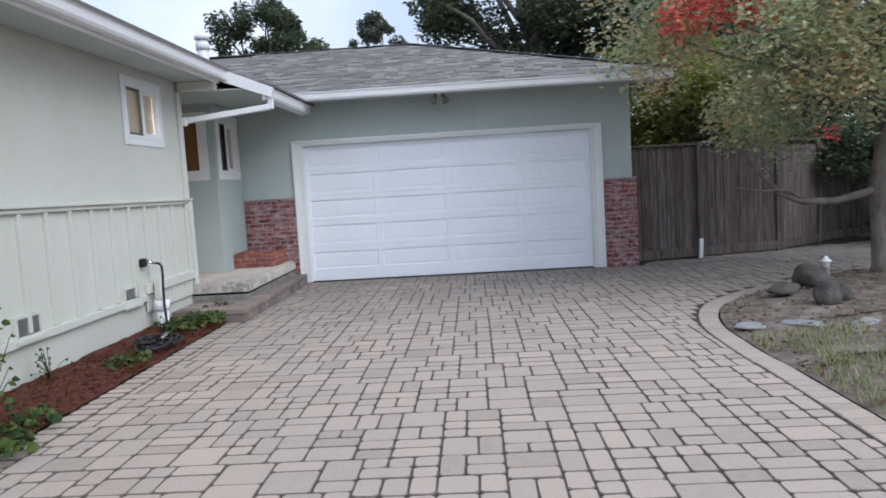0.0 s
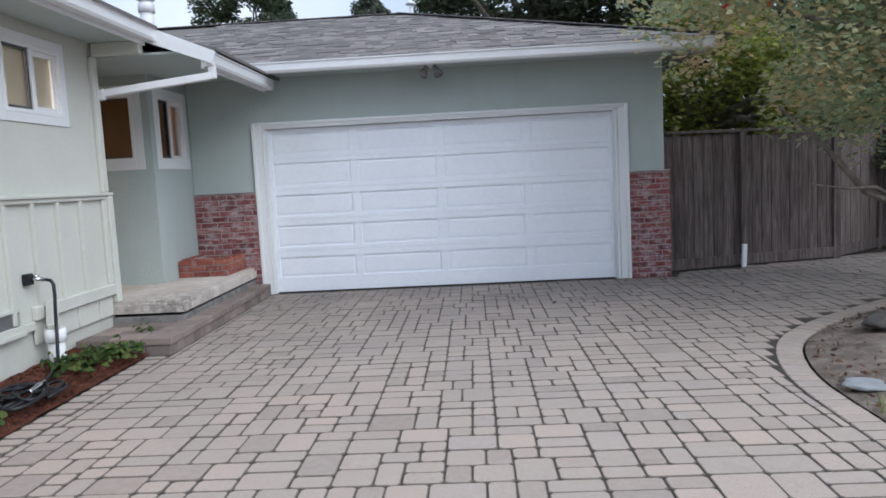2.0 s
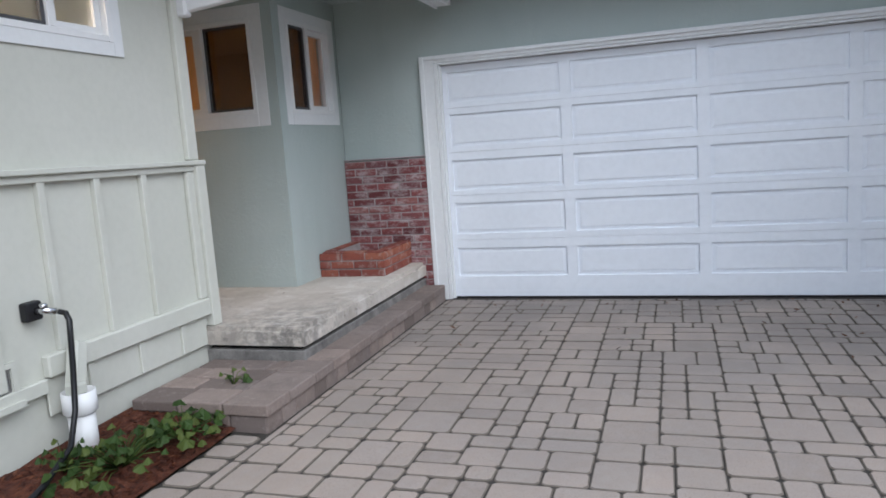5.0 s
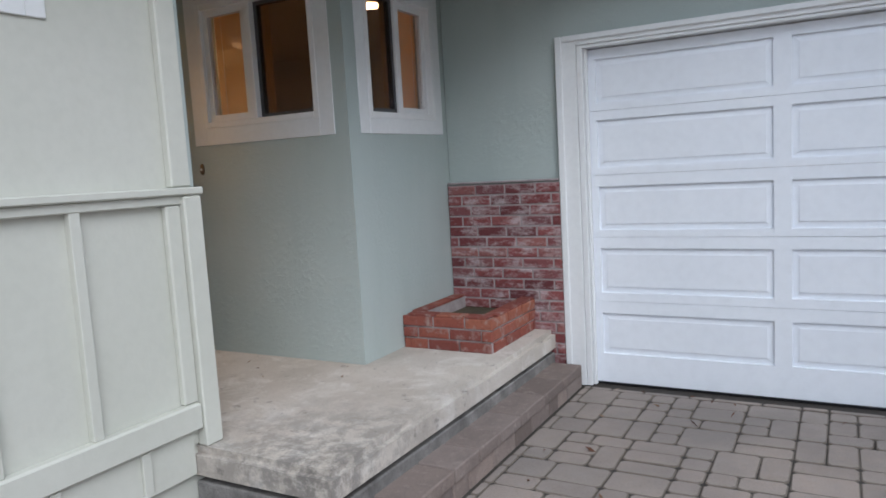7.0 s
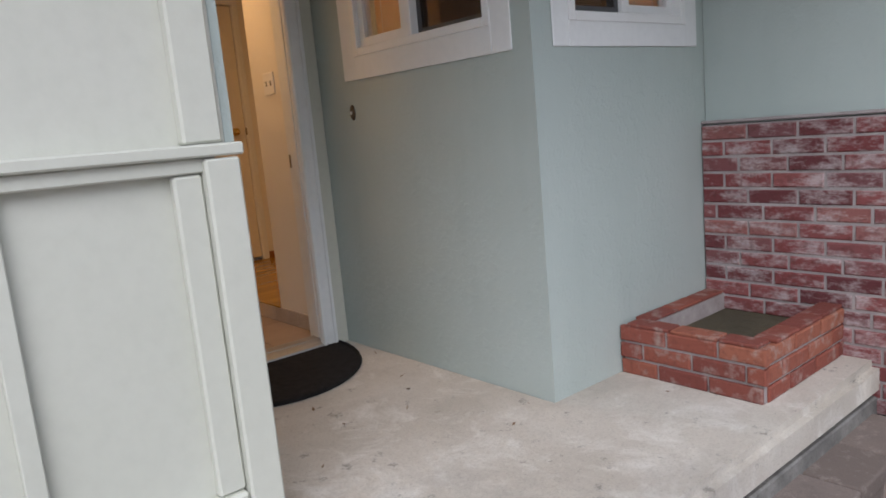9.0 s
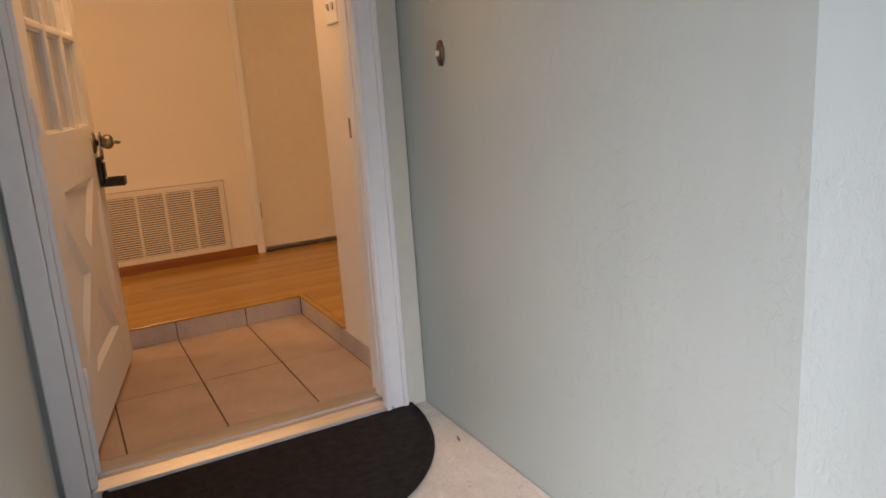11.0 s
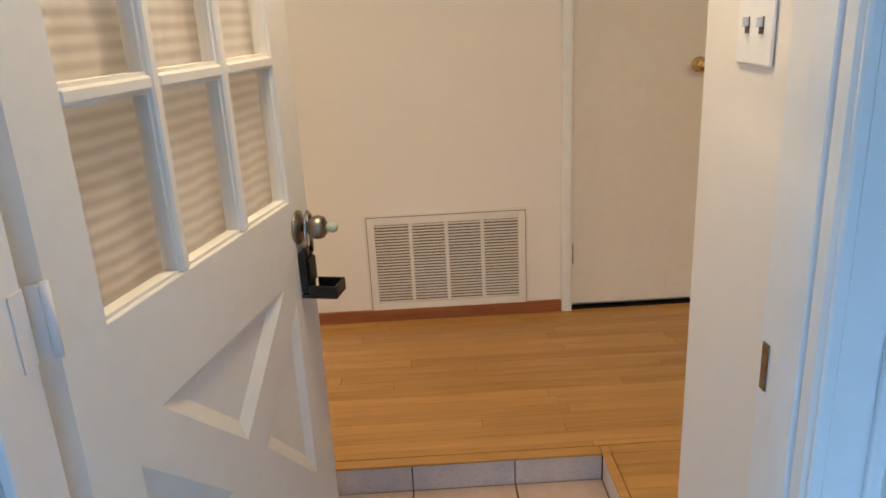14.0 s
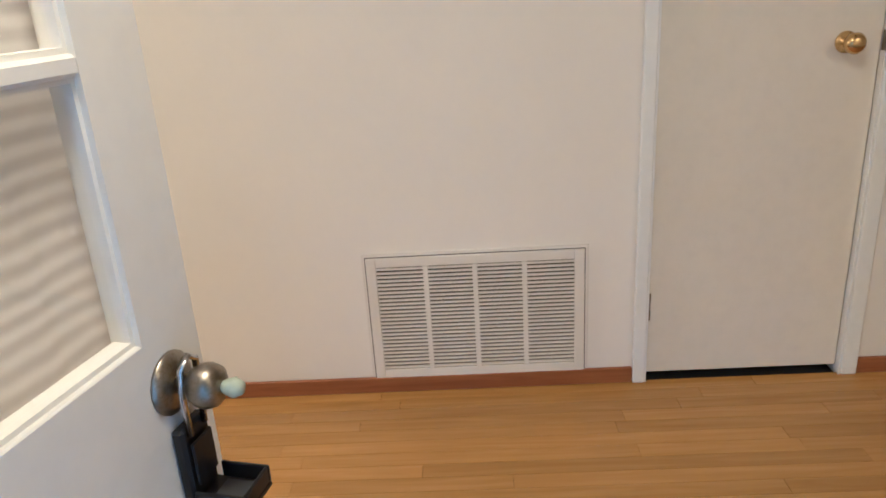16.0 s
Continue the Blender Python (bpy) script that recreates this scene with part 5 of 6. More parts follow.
# ---- fence ----
FENCE = [(3.10, 11.86), (4.22, 12.2), (5.58, 12.53), (6.6, 13.35), (8.4, 14.6)]
for k, (a, b) in enumerate(zip(FENCE, FENCE[1:])):
    va, vb = Vector(a), Vector(b)
    length = (vb - va).length
    ang = math.degrees(math.atan2(vb.y - va.y, vb.x - va.x))
    fe = thing("wooden_fence", "weathered redwood board fence beside the garage", "fence", pose(va.x, va.y, 0.0, 0, 0, ang), "fence bays")
    nb_ = int(length / 0.135)
    w = length / nb_
    r = random.Random(k)
    for i in range(nb_):
        h = 1.74 - 0.02 * k + r.uniform(-0.008, 0.012)
        bm = boxes((i * w + 0.003, (i + 1) * w - 0.003, r.uniform(0, 0.006), 0.02 + r.uniform(0, 0.006), 0.05 + r.uniform(0, 0.02), h), bevel=0.002)
        part("board", bm, FENCEWOOD, fe)
    part("rail", boxes((0, length, 0.028, 0.066, 0.35, 0.44)), FENCEWOOD, fe)
    part("rail", boxes((0, length, 0.028, 0.066, 1.45, 1.54)), FENCEWOOD, fe)
    part("cap_rail", boxes((-0.01, length + 0.01, -0.03, 0.08, 1.765, 1.80), bevel=0.004), FENCEWOOD, fe)
    part("kick_board", boxes((0.0, length, -0.028, -0.004, 0.02, 0.16), bevel=0.003), FENCEWOOD, fe)
    part("post", boxes((length - 0.05, length + 0.04, -0.03, 0.06, -0.05, 1.764) if k else (length - 0.05, length + 0.04, -0.045, 0.06, -0.05, 1.764), bevel=0.004), FENCEWOOD, fe)
stake = thing("stake", "short pale wooden stake beside the fence post", "stake", pose(4.18, 12.08, 0.0, 0, 3, 10))
part("shaft", boxes((-0.03, 0.03, -0.02, 0.02, -0.02, 0.30), bevel=0.006), WHITE, stake)

# ---- trees and shrubs ----


def leaf_quad(bm, at, size, rng, droop=0.5):
    a, b, c = rng.uniform(0, 6.283), rng.uniform(-droop - 0.5, droop), rng.uniform(-0.6, 0.6)
    m = Euler((b, c, a)).to_matrix()
    s, w = size * rng.uniform(0.7, 1.3), size * rng.uniform(0.35, 0.6)
    co = [(0, 0, 0), (s * 0.5, -w, 0.05 * s), (s * 1.2, 0, -0.12 * s), (s * 0.5, w, 0.05 * s)]
    v = [bm.verts.new(at + m @ Vector(q)) for q in co]
    bm.faces.new(v)


def limb(start, end, r0, r1, rng, wobble=0.1, n=6):
    a, b = Vector(start), Vector(end)
    pts, rad = [], []
    for k in range(n + 1):
        t = k / n
        off = Vector((rng.uniform(-1, 1), rng.uniform(-1, 1), rng.uniform(-1, 1))) * wobble * (1 if 0 < k < n else 0)
        pts.append(a.lerp(b, t) + off + Vector((0, 0, 0.12 * (b - a).length * math.sin(math.pi * t) * 0.5)))
        rad.append(r0 + (r1 - r0) * t)
    return pts, rad


def crown_leaves(clumps, per, size, rng, spread=0.42):
    bm = bmesh.new()
    for c, r in clumps:
        for _ in range(int(per * r * r)):
            d = Vector((rng.gauss(0, 1), rng.gauss(0, 1), rng.gauss(0, 0.8)))
            d = d.normalized() * r * rng.random() ** spread
            leaf_quad(bm, c + d, size, rng)
    return bm


def tree(name, label, trunk, limbs, clumps, per, size, leaf, rng, bark=None):
    t = thing(name, label, "tree")
    part("trunk", tube(*trunk, 12), bark or BARK, t)
    for pts, rad in limbs:
        part("limb", tube(pts, rad, 7), bark or BARK, t)
    part("crown", crown_leaves(clumps, per, size, rng), leaf, t)
    return t


# maple beside the drive
rng = random.Random(11)
TB = Vector((5.42, 9.25, 0.0))
trunk = ([TB + Vector(v) for v in ((0, 0, -0.05), (0.0, 0, 0.15), (-0.02, 0.01, 0.6), (-0.06, 0, 1.05), (0.05, 0.05, 1.6), (0.1, 0.1, 2.3), (0.0, 0.2, 3.2), (-0.1, 0.2, 4.2))], [0.17, 0.125, 0.105, 0.10, 0.085, 0.07, 0.05, 0.02])
limbs = [([Vector(p) for p in ((5.38, 9.25, 1.06), (5.18, 9.22, 1.0), (4.85, 9.2, 0.93), (4.45, 9.18, 0.95), (4.2, 9.17, 1.06), (4.0, 9.15, 1.28), (3.75, 9.12, 1.55), (3.4, 9.1, 1.85))], [0.06, 0.05, 0.045, 0.04, 0.034, 0.028, 0.02, 0.01]),
         ([Vector(p) for p in ((4.5, 9.18, 0.96), (4.25, 9.1, 1.1), (3.95, 9.0, 1.1), (3.6, 8.9, 1.16))], [0.02, 0.016, 0.011, 0.006])]
for end in ((3.2, 8.6, 3.3), (4.2, 8.2, 3.9), (3.0, 9.8, 2.9), (5.8, 8.2, 3.6), (6.8, 9.2, 3.4), (7.4, 8.6, 2.9), (4.6, 10.4, 4.3), (6.2, 10.2, 4.2), (2.7, 9.2, 3.6), (4.6, 7.7, 2.7), (6.2, 7.6, 2.6)):
    h = rng.uniform(1.2, 2.4)
    limbs.append(limb(TB + Vector((0.02, 0.05, h)), end, 0.045, 0.008, rng, 0.10))
clumps = []
for _ in range(230):
    a = rng.uniform(0, 6.283)
    rr = rng.random() ** 0.5
    x, y = 5.35 + 2.95 * rr * math.cos(a), 9.3 + 1.9 * rr * math.sin(a)
    top = 4.9 - 0.55 * rr * rr * 2
    low = 1.55 + 0.5 * rr * rng.random() + (0.25 if x > 4.4 else 0.0)
    z = rng.uniform(low, top)
    if z < 2.45 and x < 3.4 + 0.7 * (2.45 - z):
        continue
    clumps.append((Vector((x, y, z)), rng.uniform(0.28, 0.55)))
mp = tree("maple_tree", "spreading maple turning olive, orange and red", trunk, limbs, clumps, 1500, 0.058, MAPLELEAF, rng)
red = [(Vector((rng.uniform(2.75, 3.75), rng.uniform(7.8, 8.5), rng.uniform(2.85, 3.3))), rng.uniform(0.14, 0.3)) for _ in range(12)]
red += [(Vector((rng.uniform(4.2, 6.5), 8.0, rng.uniform(1.5, 2.4))), 0.16) for _ in range(5)]
part("red_leaves", crown_leaves(red, 1000, 0.06, rng), REDLEAF, mp, "bright red leaves")

# oaks and shrubs beyond the roof


def far_tree(name, label, base, height, width, seed, leaf, count, size, low=0.35, per=60):
    r = random.Random(seed)
    b = Vector(base)
    trunk = ([b, b + Vector((0.1, 0, height * 0.3)), b + Vector((-0.2, 0, height * 0.6)), b + Vector((0, 0, height * 0.85))], [width * 0.06, width * 0.05, width * 0.035, width * 0.01])
    cl, lm = [], []
    for _ in range(count):
        a, rr = r.uniform(0, 6.283), r.random() ** 0.5
        z = r.uniform(low, 1.0)
        k = math.sin(math.pi * min(max((z - low) / (1.06 - low) * 0.85 + 0.15, 0), 1))
        c = b + Vector((0.5 * width * rr * k * math.cos(a), 0.5 * width * rr * k * math.sin(a), height * z))
        cl.append((c, width * r.uniform(0.06, 0.12)))
        if r.random() < 0.3:
            lm.append(limb(b + Vector((0, 0, height * r.uniform(0.25, 0.6))), c, width * 0.018, width * 0.004, r, width * 0.02))
    return tree(name, label, trunk, lm, cl, per / (width * 0.09) ** 2, size, leaf, r)


far_tree("oak_tree", "dark evergreen oak beyond the roof", (-9.2, 36, -0.1), 10.6, 6.2, 1, OAKLEAF, 60, 0.15, 0.5, 300)
far_tree("grey_shrub_tree", "grey-green tree top beyond the roof", (-4.0, 40, -0.1), 10.6, 4.2, 2, GREYLEAF, 40, 0.14, 0.5, 260)
far_tree("shrub_tree", "low yellow-green tree beyond the roof", (-7.0, 38, -0.1), 9.0, 4.0, 22, HEDGELEAF, 30, 0.2, 0.5, 90)
far_tree("oak_tree", "large dark oak behind the garage", (3.2, 26, -0.1), 12.5, 8.6, 3, OAKLEAF, 100, 0.15, 0.32, 330)
far_tree("oak_tree", "large dark oak behind the fence", (9.0, 24, -0.1), 12.5, 9.0, 4, OAKLEAF, 100, 0.15, 0.12, 330)
far_tree("oak_tree", "dark oak far beyond the garden", (15.5, 24, -0.1), 12.0, 9.0, 5, OAKLEAF, 70, 0.17, 0.08, 300)
far_tree("shrub_tree", "yellow-green shrub behind the fence", (4.6, 15.4, -0.1), 4.1, 4.6, 6, HEDGELEAF, 120, 0.09, 0.2, 170)
far_tree("shrub_tree", "dark green shrub behind the fence", (7.4, 16.4, -0.1), 5.0, 5.4, 7, OAKLEAF, 130, 0.10, 0.1, 180)
far_tree("shrub_tree", "dark shrub at the end of the fence", (8.2, 13.2, -0.1), 2.6, 3.0, 8, OAKLEAF, 46, 0.08, 0.05, 150)
far_tree("shrub_tree", "dark shrub in the corner of the garden", (10.2, 12.0, -0.1), 3.2, 3.6, 9, OAKLEAF, 50, 0.085, 0.05, 150)
bare = thing("bare_tree", "pale bare branches against the dark oak", "tree")
r = random.Random(9)
part("trunk", tube([(5.6, 20.0, 0), (5.5, 20, 3.2), (5.2, 20, 5.0), (4.3, 20, 7.4)], [0.07, 0.06, 0.045, 0.02], 8), BARK, bare)
for s, e_ in (((5.4, 20, 4.2), (3.6, 20, 6.4)), ((5.2, 20, 5.0), (6.0, 20, 7.6)), ((4.8, 20, 6.0), (3.4, 20, 7.0)), ((5.5, 20, 3.4), (4.2, 19.8, 5.2))):
    part("limb", tube(*limb(s, e_, 0.028, 0.008, r, 0.12), 6), BARK, bare)


def leafy_plant(label, at, spread, height, count, size, seed):
    r = random.Random(seed)
    p = thing("garden_plant", label, "plant", group="bed plants")
    b = Vector(at)
    bm = bmesh.new()
    tips = []
    for _ in range(count):
        a, rr = r.uniform(0, 6.283), spread * r.random() ** 0.6
        tip = b + Vector((rr * math.cos(a) * 0.8, rr * math.sin(a) * 1.3, height * r.uniform(0.35, 1.0) * (1.1 - 0.6 * rr / spread)))
        tips.append((tip, a))
        tube([b + (tip - b) * 0.1, b + (tip - b) * 0.6 + Vector((0, 0, 0.02)), tip], 0.0025, 4, bm)
    part("stalk", bm, PLANTLEAF, p)
    lm = bmesh.new()
    for tip, a in tips:
        m = Matrix.Translation(tip) @ Euler((r.uniform(-0.5, 0.5), r.uniform(-0.2, 0.6), a)).to_matrix().to_4x4()
        s = size * r.uniform(0.6, 1.25)
        n_ = 10
        ring = [lm.verts.new(m @ Vector((s * (0.15 + 0.5 * (1 + math.cos(6.283 * k / n_)) * (0.88 + 0.12 * (k % 2))), s * 0.6 * math.sin(6.283 * k / n_) * (0.85 + 0.2 * (k % 2)), -0.25 * s * abs(math.sin(6.283 * k / n_))))) for k in range(n_)]
        c = lm.verts.new(m @ Vector((0.5 * s, 0, 0.02)))
        for k in range(n_):
            lm.faces.new((ring[k], ring[(k + 1) % n_], c))
    part("foliage", lm, PLANTLEAF, p)
    return p


leafy_plant("bushy green plant beside the paved step", (-2.36, 7.86, 0.06), 0.26, 0.19, 75, 0.055, 1)
leafy_plant("green plant with broad leaves by the step", (-2.27, 8.20, 0.05), 0.17, 0.17, 40, 0.06, 2)
leafy_plant("small green plant in the mulch", (-2.30, 6.45, 0.05), 0.17, 0.12, 26, 0.05, 3)
leafy_plant("low broad-leaved plant at the bed edge", (-2.22, 4.85, 0.05), 0.22, 0.14, 30, 0.075, 4)
leafy_plant("low broad-leaved plant in the mulch", (-2.12, 4.45, 0.04), 0.18, 0.13, 26, 0.07, 5)
leafy_plant("sparse thin weed against the foundation", (-2.66, 5.9, 0.08), 0.14, 0.28, 18, 0.02, 6)
leafy_plant("small weed growing between the step blocks", (-2.35, 8.75, 0.14), 0.08, 0.10, 8, 0.04, 7)
leafy_plant("dry twiggy plant beside the drain pipe", (-2.55, 7.75, 0.07), 0.14, 0.16, 22, 0.03, 8)
leafy_plant("leafy green shrub tip beside the wall", (-2.35, 4.70, 0.07), 0.20, 1.05, 60, 0.05, 9)

# ---- pieces: bricks, pavers, blocks, boards, shingles ----


wear = random.Random(19)


def tumbled(bm, o, l, w, deep, c, tx, ty):
    """A block with cut corners and a shallow worn rim, its top at o, sloping by tx and ty."""
    k = min(2.9 * c, 0.2 * l, 0.2 * w)
    wob = [(wear.uniform(-0.0022, 0.0022), wear.uniform(-0.0022, 0.0022)) if l > 0.1 and w > 0.08 else (0, 0) for _ in range(8)]

    def ring(i, z, slope):
        pts = ((i + k, i), (l - i - k, i), (l - i, i + k), (l - i, w - i - k), (l - i - k, w - i), (i + k, w - i), (i, w - i - k), (i, i + k))
        pts = [(x + u, y + v) for (x, y), (u, v) in zip(pts, wob)]
        return [bm.verts.new(o + Vector((x, y, z + slope * (tx * (x - l / 2) + ty * (y - w / 2))))) for x, y in pts]

    lo, mi, to = ring(0, -deep, 0), ring(0, -0.6 * c, 0), ring(c, 0, 1)
    for a, b in ((lo, mi), (mi, to)):
        for i in range(8):
            j = (i + 1) % 8
            bm.faces.new((a[i], a[j], b[j], b[i])).material_index = 1
    bm.faces.new(to)


def chamfered(l, w, h, c):
    """A block with chamfered top edges, standing on z = 0, from the origin corner."""
    bm = bmesh.new()
    tumbled(bm, Vector((0, 0, h)), l, w, h, c, 0.0, 0.0)
    return bm


nbk = Nodes("old_red_brick", 0.85, spec=0.25)
tone = nbk.ramp(nbk.info, (0.0, (0.125, 0.038, 0.042)), (0.35, (0.21, 0.058, 0.058)), (0.65, (0.26, 0.085, 0.082)), (0.85, (0.17, 0.07, 0.075)), (1.0, (0.31, 0.125, 0.11)))
lime = nbk.ramp(nbk.noise(12, 7, 0.75, vector=nbk.scaled(0.55, 0.55, 1.3)), (0.47, 0.0), (0.63, 0.6))
c = nbk.mix(lime, tone, (0.60, 0.54, 0.54))
nbk.colour(nbk.mix(nbk.ramp(nbk.noise(45, 4), (0.5, 0.0), (0.75, 0.55)), c, (0.09, 0.035, 0.03)))
nbk.bump(nbk.noise(70, 5, 0.65), 0.7, 0.006)
BRICK = nbk.m
nbk2 = Nodes("orange_red_brick", 0.85, spec=0.25)
tone = nbk2.ramp(nbk2.info, (0.0, (0.17, 0.05, 0.042)), (0.5, (0.26, 0.078, 0.055)), (1.0, (0.33, 0.12, 0.075)))
c = nbk2.mix(nbk2.ramp(nbk2.noise(14, 5, 0.65), (0.52, 0.0), (0.70, 0.65)), tone, (0.42, 0.36, 0.33))
nbk2.colour(nbk2.mix(nbk2.ramp(nbk2.noise(45, 4), (0.5, 0.0), (0.75, 0.5)), c, (0.12, 0.04, 0.03)))
nbk2.bump(nbk2.noise(70, 5, 0.65), 0.7, 0.006)
BRICK2 = nbk2.m


def brick_mesh(l, h, d, material, seed):
    r = random.Random(seed)
    bm = bmesh.new()
    e = 0.005
    back = [bm.verts.new(q) for q in ((0, d, 0), (l, d, 0), (l, d, h), (0, d, h))]
    side = [bm.verts.new((q[0], e, q[1])) for q in ((0, 0), (l, 0), (l, h), (0, h))]
    face = [bm.verts.new((q[0] + r.uniform(-0.002, 0.002), r.uniform(-0.001, 0.002), q[1] + r.uniform(-0.002, 0.002))) for q in ((e, e), (l - e, e), (l - e, h - e), (e, h - e))]
    for a, b in ((back, side), (side, face)):
        for i in range(4):
            j = (i + 1) % 4
            bm.faces.new((a[i], a[j], b[j], b[i]))
    bm.faces.new(face)
    bm.faces.new(back[::-1])
    return mesh_of("brick", bm, material)


COURSE, JOINT = 0.0690, 0.011
BL, BH = 0.200, COURSE - JOINT


def brick_wall(parent, width, z0, z1, frame_m, material, seed, skip=None):
    """Running bond bricks over a width and height, local x along, y inward, z up."""
    r = random.Random(seed)
    cache = {}
    row = 0
    z = z1
    while z - COURSE > z0 - 0.03:
        z -= COURSE
        x = -(BL + JOINT) * (0.5 if row % 2 else 0.0) - (0.04 if row % 3 == 2 else 0)
        while x < width:
            a, b = max(x, 0.0), min(x + BL, width)
            if b - a > 0.03 and not (skip and skip(a, b, z)):
                key = (round(b - a, 3), r.randrange(3))
                if key not in cache:
                    cache[key] = brick_mesh(b - a, BH, 0.03, material, hash(key) % 1000)
                piece("brick", cache[key], parent, frame_m @ Matrix.Translation((a, r.uniform(-0.003, 0.003), z)))
            x += BL + JOINT
        row += 1


bw = tagged(new("brick_wainscot"), "old red brick wainscot with white lime stains", "brickwork", kind="structure")
part("mortar", boxes((-2.855, -2.065, GY - 0.035, GY - 0.002, 0.152, 1.298)), MORTAR, bw)
brick_wall(bw, 0.79, 0.152, 1.303, Matrix.Translation((-2.855, GY - 0.042, 0)), BRICK, 1)
bw2 = tagged(new("brick_wainscot"), "old red brick pier beside the garage door", "brickwork", kind="structure")
part("mortar", boxes((2.612, 3.085, GY - 0.035, GY - 0.002, -0.02, 1.305), (3.042, 3.085, GY - 0.002, GY + 0.24, -0.02, 1.305)), MORTAR, bw2)
brick_wall(bw2, 0.488, 0.0, 1.31, Matrix.Translation((2.612, GY - 0.042, 0)), BRICK, 2)
brick_wall(bw2, 0.24, 0.0, 1.31, Matrix(((0, -1, 0, 3.099), (1, 0, 0, GY - 0.01), (0, 0, 1, 0), (0, 0, 0, 1))), BRICK, 3)
part("cap", boxes((2.612, 3.102, GY - 0.045, GY - 0.002, 1.311, 1.335), bevel=0.005), MORTAR, bw2)
part("cap", boxes((-2.855, -2.065, GY - 0.045, GY - 0.002, 1.304, 1.318), bevel=0.004), MORTAR, bw)
lw, ld = PLX1 - PLX0, PLY1 - PLY0
brick_wall(planter, lw, 0.004, 0.2075, Matrix.Translation((0, 0, 0)), BRICK2, 5)
brick_wall(planter, ld - 0.05, 0.004, 0.2075, Matrix(((0, -1, 0, lw), (1, 0, 0, 0.034), (0, 0, 1, 0), (0, 0, 0, 1))), BRICK2, 6)
for k in range(3):
    part("brick", boxes((0.03 + 0.195 * k, 0.215 + 0.195 * k - (0.04 if k == 2 else 0), 0.006, 0.092, 0.1975, 0.211), bevel=0.003), BRICK2, planter)
for k in range(3):
    part("brick", boxes((lw - 0.092, lw - 0.006, 0.10 + 0.19 * k, 0.28 + 0.19 * k, 0.1975, 0.211), bevel=0.003), BRICK2, planter)
    part("brick", boxes((0.006, 0.088, 0.10 + 0.19 * k, 0.28 + 0.19 * k, 0.1975, 0.211), bevel=0.003), BRICK2, planter)

# step blocks: cap stones over a riser course, and inner pavers
rng = random.Random(31)
cap_y = 8.44
while cap_y < 11.5:
    l = min(rng.choice((0.24, 0.30, 0.34)), 11.54 - cap_y)
    if l > 0.08:
        part("cap_stone", boxes((-2.215, -1.95, cap_y + 0.005, cap_y + l - 0.005, 0.086, STEP + rng.uniform(-0.003, 0.003)), bevel=0.008, segments=2), STEPSTONE, st)
    cap_y += l
cap_x = -2.79
while cap_x < -2.26:
    l = min(0.29, -2.222 - cap_x)
    if l > 0.08:
        part("cap_stone", boxes((cap_x + 0.004, cap_x + l - 0.004, 8.44, 8.66, 0.086, STEP + rng.uniform(-0.003, 0.003)), bevel=0.010, segments=2), STEPSTONE, st)
    cap_x += l
for i, yy in enumerate((8.666, 8.845, 9.025)):
    x = -2.79 - (0.1 if i % 2 else 0)
    while x < -2.23:
        a, b = max(x, -2.79), min(x + 0.235, -2.222)
        if b - a > 0.05:
            part("paver", boxes((a + 0.003, b - 0.003, yy + 0.003, yy + 0.170, 0.086, STEP - 0.004 + rng.uniform(-0.003, 0.002)), bevel=0.008), STEPSTONE, st)
        x += 0.235
y = 8.46
while y < 11.5:
    l = min(rng.choice((0.15, 0.22, 0.26)), 11.54 - y)
    if l > 0.05:
        part("riser_stone", boxes((-1.984, -1.965, y + 0.004, y + l - 0.004, -0.02, 0.084), bevel=0.005), STEPSTONE, st)
    y += l
x = -2.79
while x < -2.0:
    l = min(rng.choice((0.16, 0.22, 0.26)), -1.97 - x)
    if l > 0.05:
        part("riser_stone", boxes((x + 0.004, x + l - 0.004, 8.458, 8.479, -0.02, 0.084), bevel=0.005), STEPSTONE, st)
    x += l

# driveway
bed = [(-2.17, -6.0)] + [(p.x - 0.004, p.y) for p in EDGELINE] + [(9.0, 14.0), (3.2, 12.4), (-2.0, 11.9), (-2.0, 8.5), (-2.17, 8.5)]
drive = structure("driveway", prism(bed, -0.12, -0.006), SAND, "brown concrete block paving with dark sandy joints", "driveway")
BW = 0.185
CELL = 0.066


def cut_stones(x, y, w, h):
    """A square of the bed cut up at random into stones two to four cells wide."""
    if max(w, h) <= 4 and (min(w, h) < 4 or rng.random() < 0.55):
        if max(w, h) < 4 or rng.random() < 0.75:
            return [(x, y, w, h)]
    if w > h or (w == h and rng.random() < 0.5):
        k = rng.choice([q for q in range(2, w - 1)]) if w < 8 else rng.choice((4, 5, 6, 7))
        return cut_stones(x, y, k, h) + cut_stones(x + k, y, w - k, h)
    k = rng.choice([q for q in range(2, h - 1)]) if h < 8 else rng.choice((4, 5, 6, 7))
    return cut_stones(x, y, w, k) + cut_stones(x, y + k, w, h - k)


rng = random.Random(77)
meshes, far, count = {}, bmesh.new(), 0
field = []
y0 = 0.6
while y0 < 13.4:
    shift = rng.randrange(11) * CELL
    x0 = -1.965 - shift
    while x0 < 8.2:
        for (a, b, w, h) in cut_stones(0, 0, 11, 11):
            field.append((x0 + a * CELL, y0 + b * CELL, w * CELL, h * CELL))
        x0 += 11 * CELL
    y0 += 11 * CELL


def in_drive(x, y):
    if y > GY - 0.02 and x < 3.12:
        return False
    if x > 3.0 and y > 11.80 + 0.33 * (x - 3.1):
        return False
    return x > -1.97 and x < edge_x(y) - BW


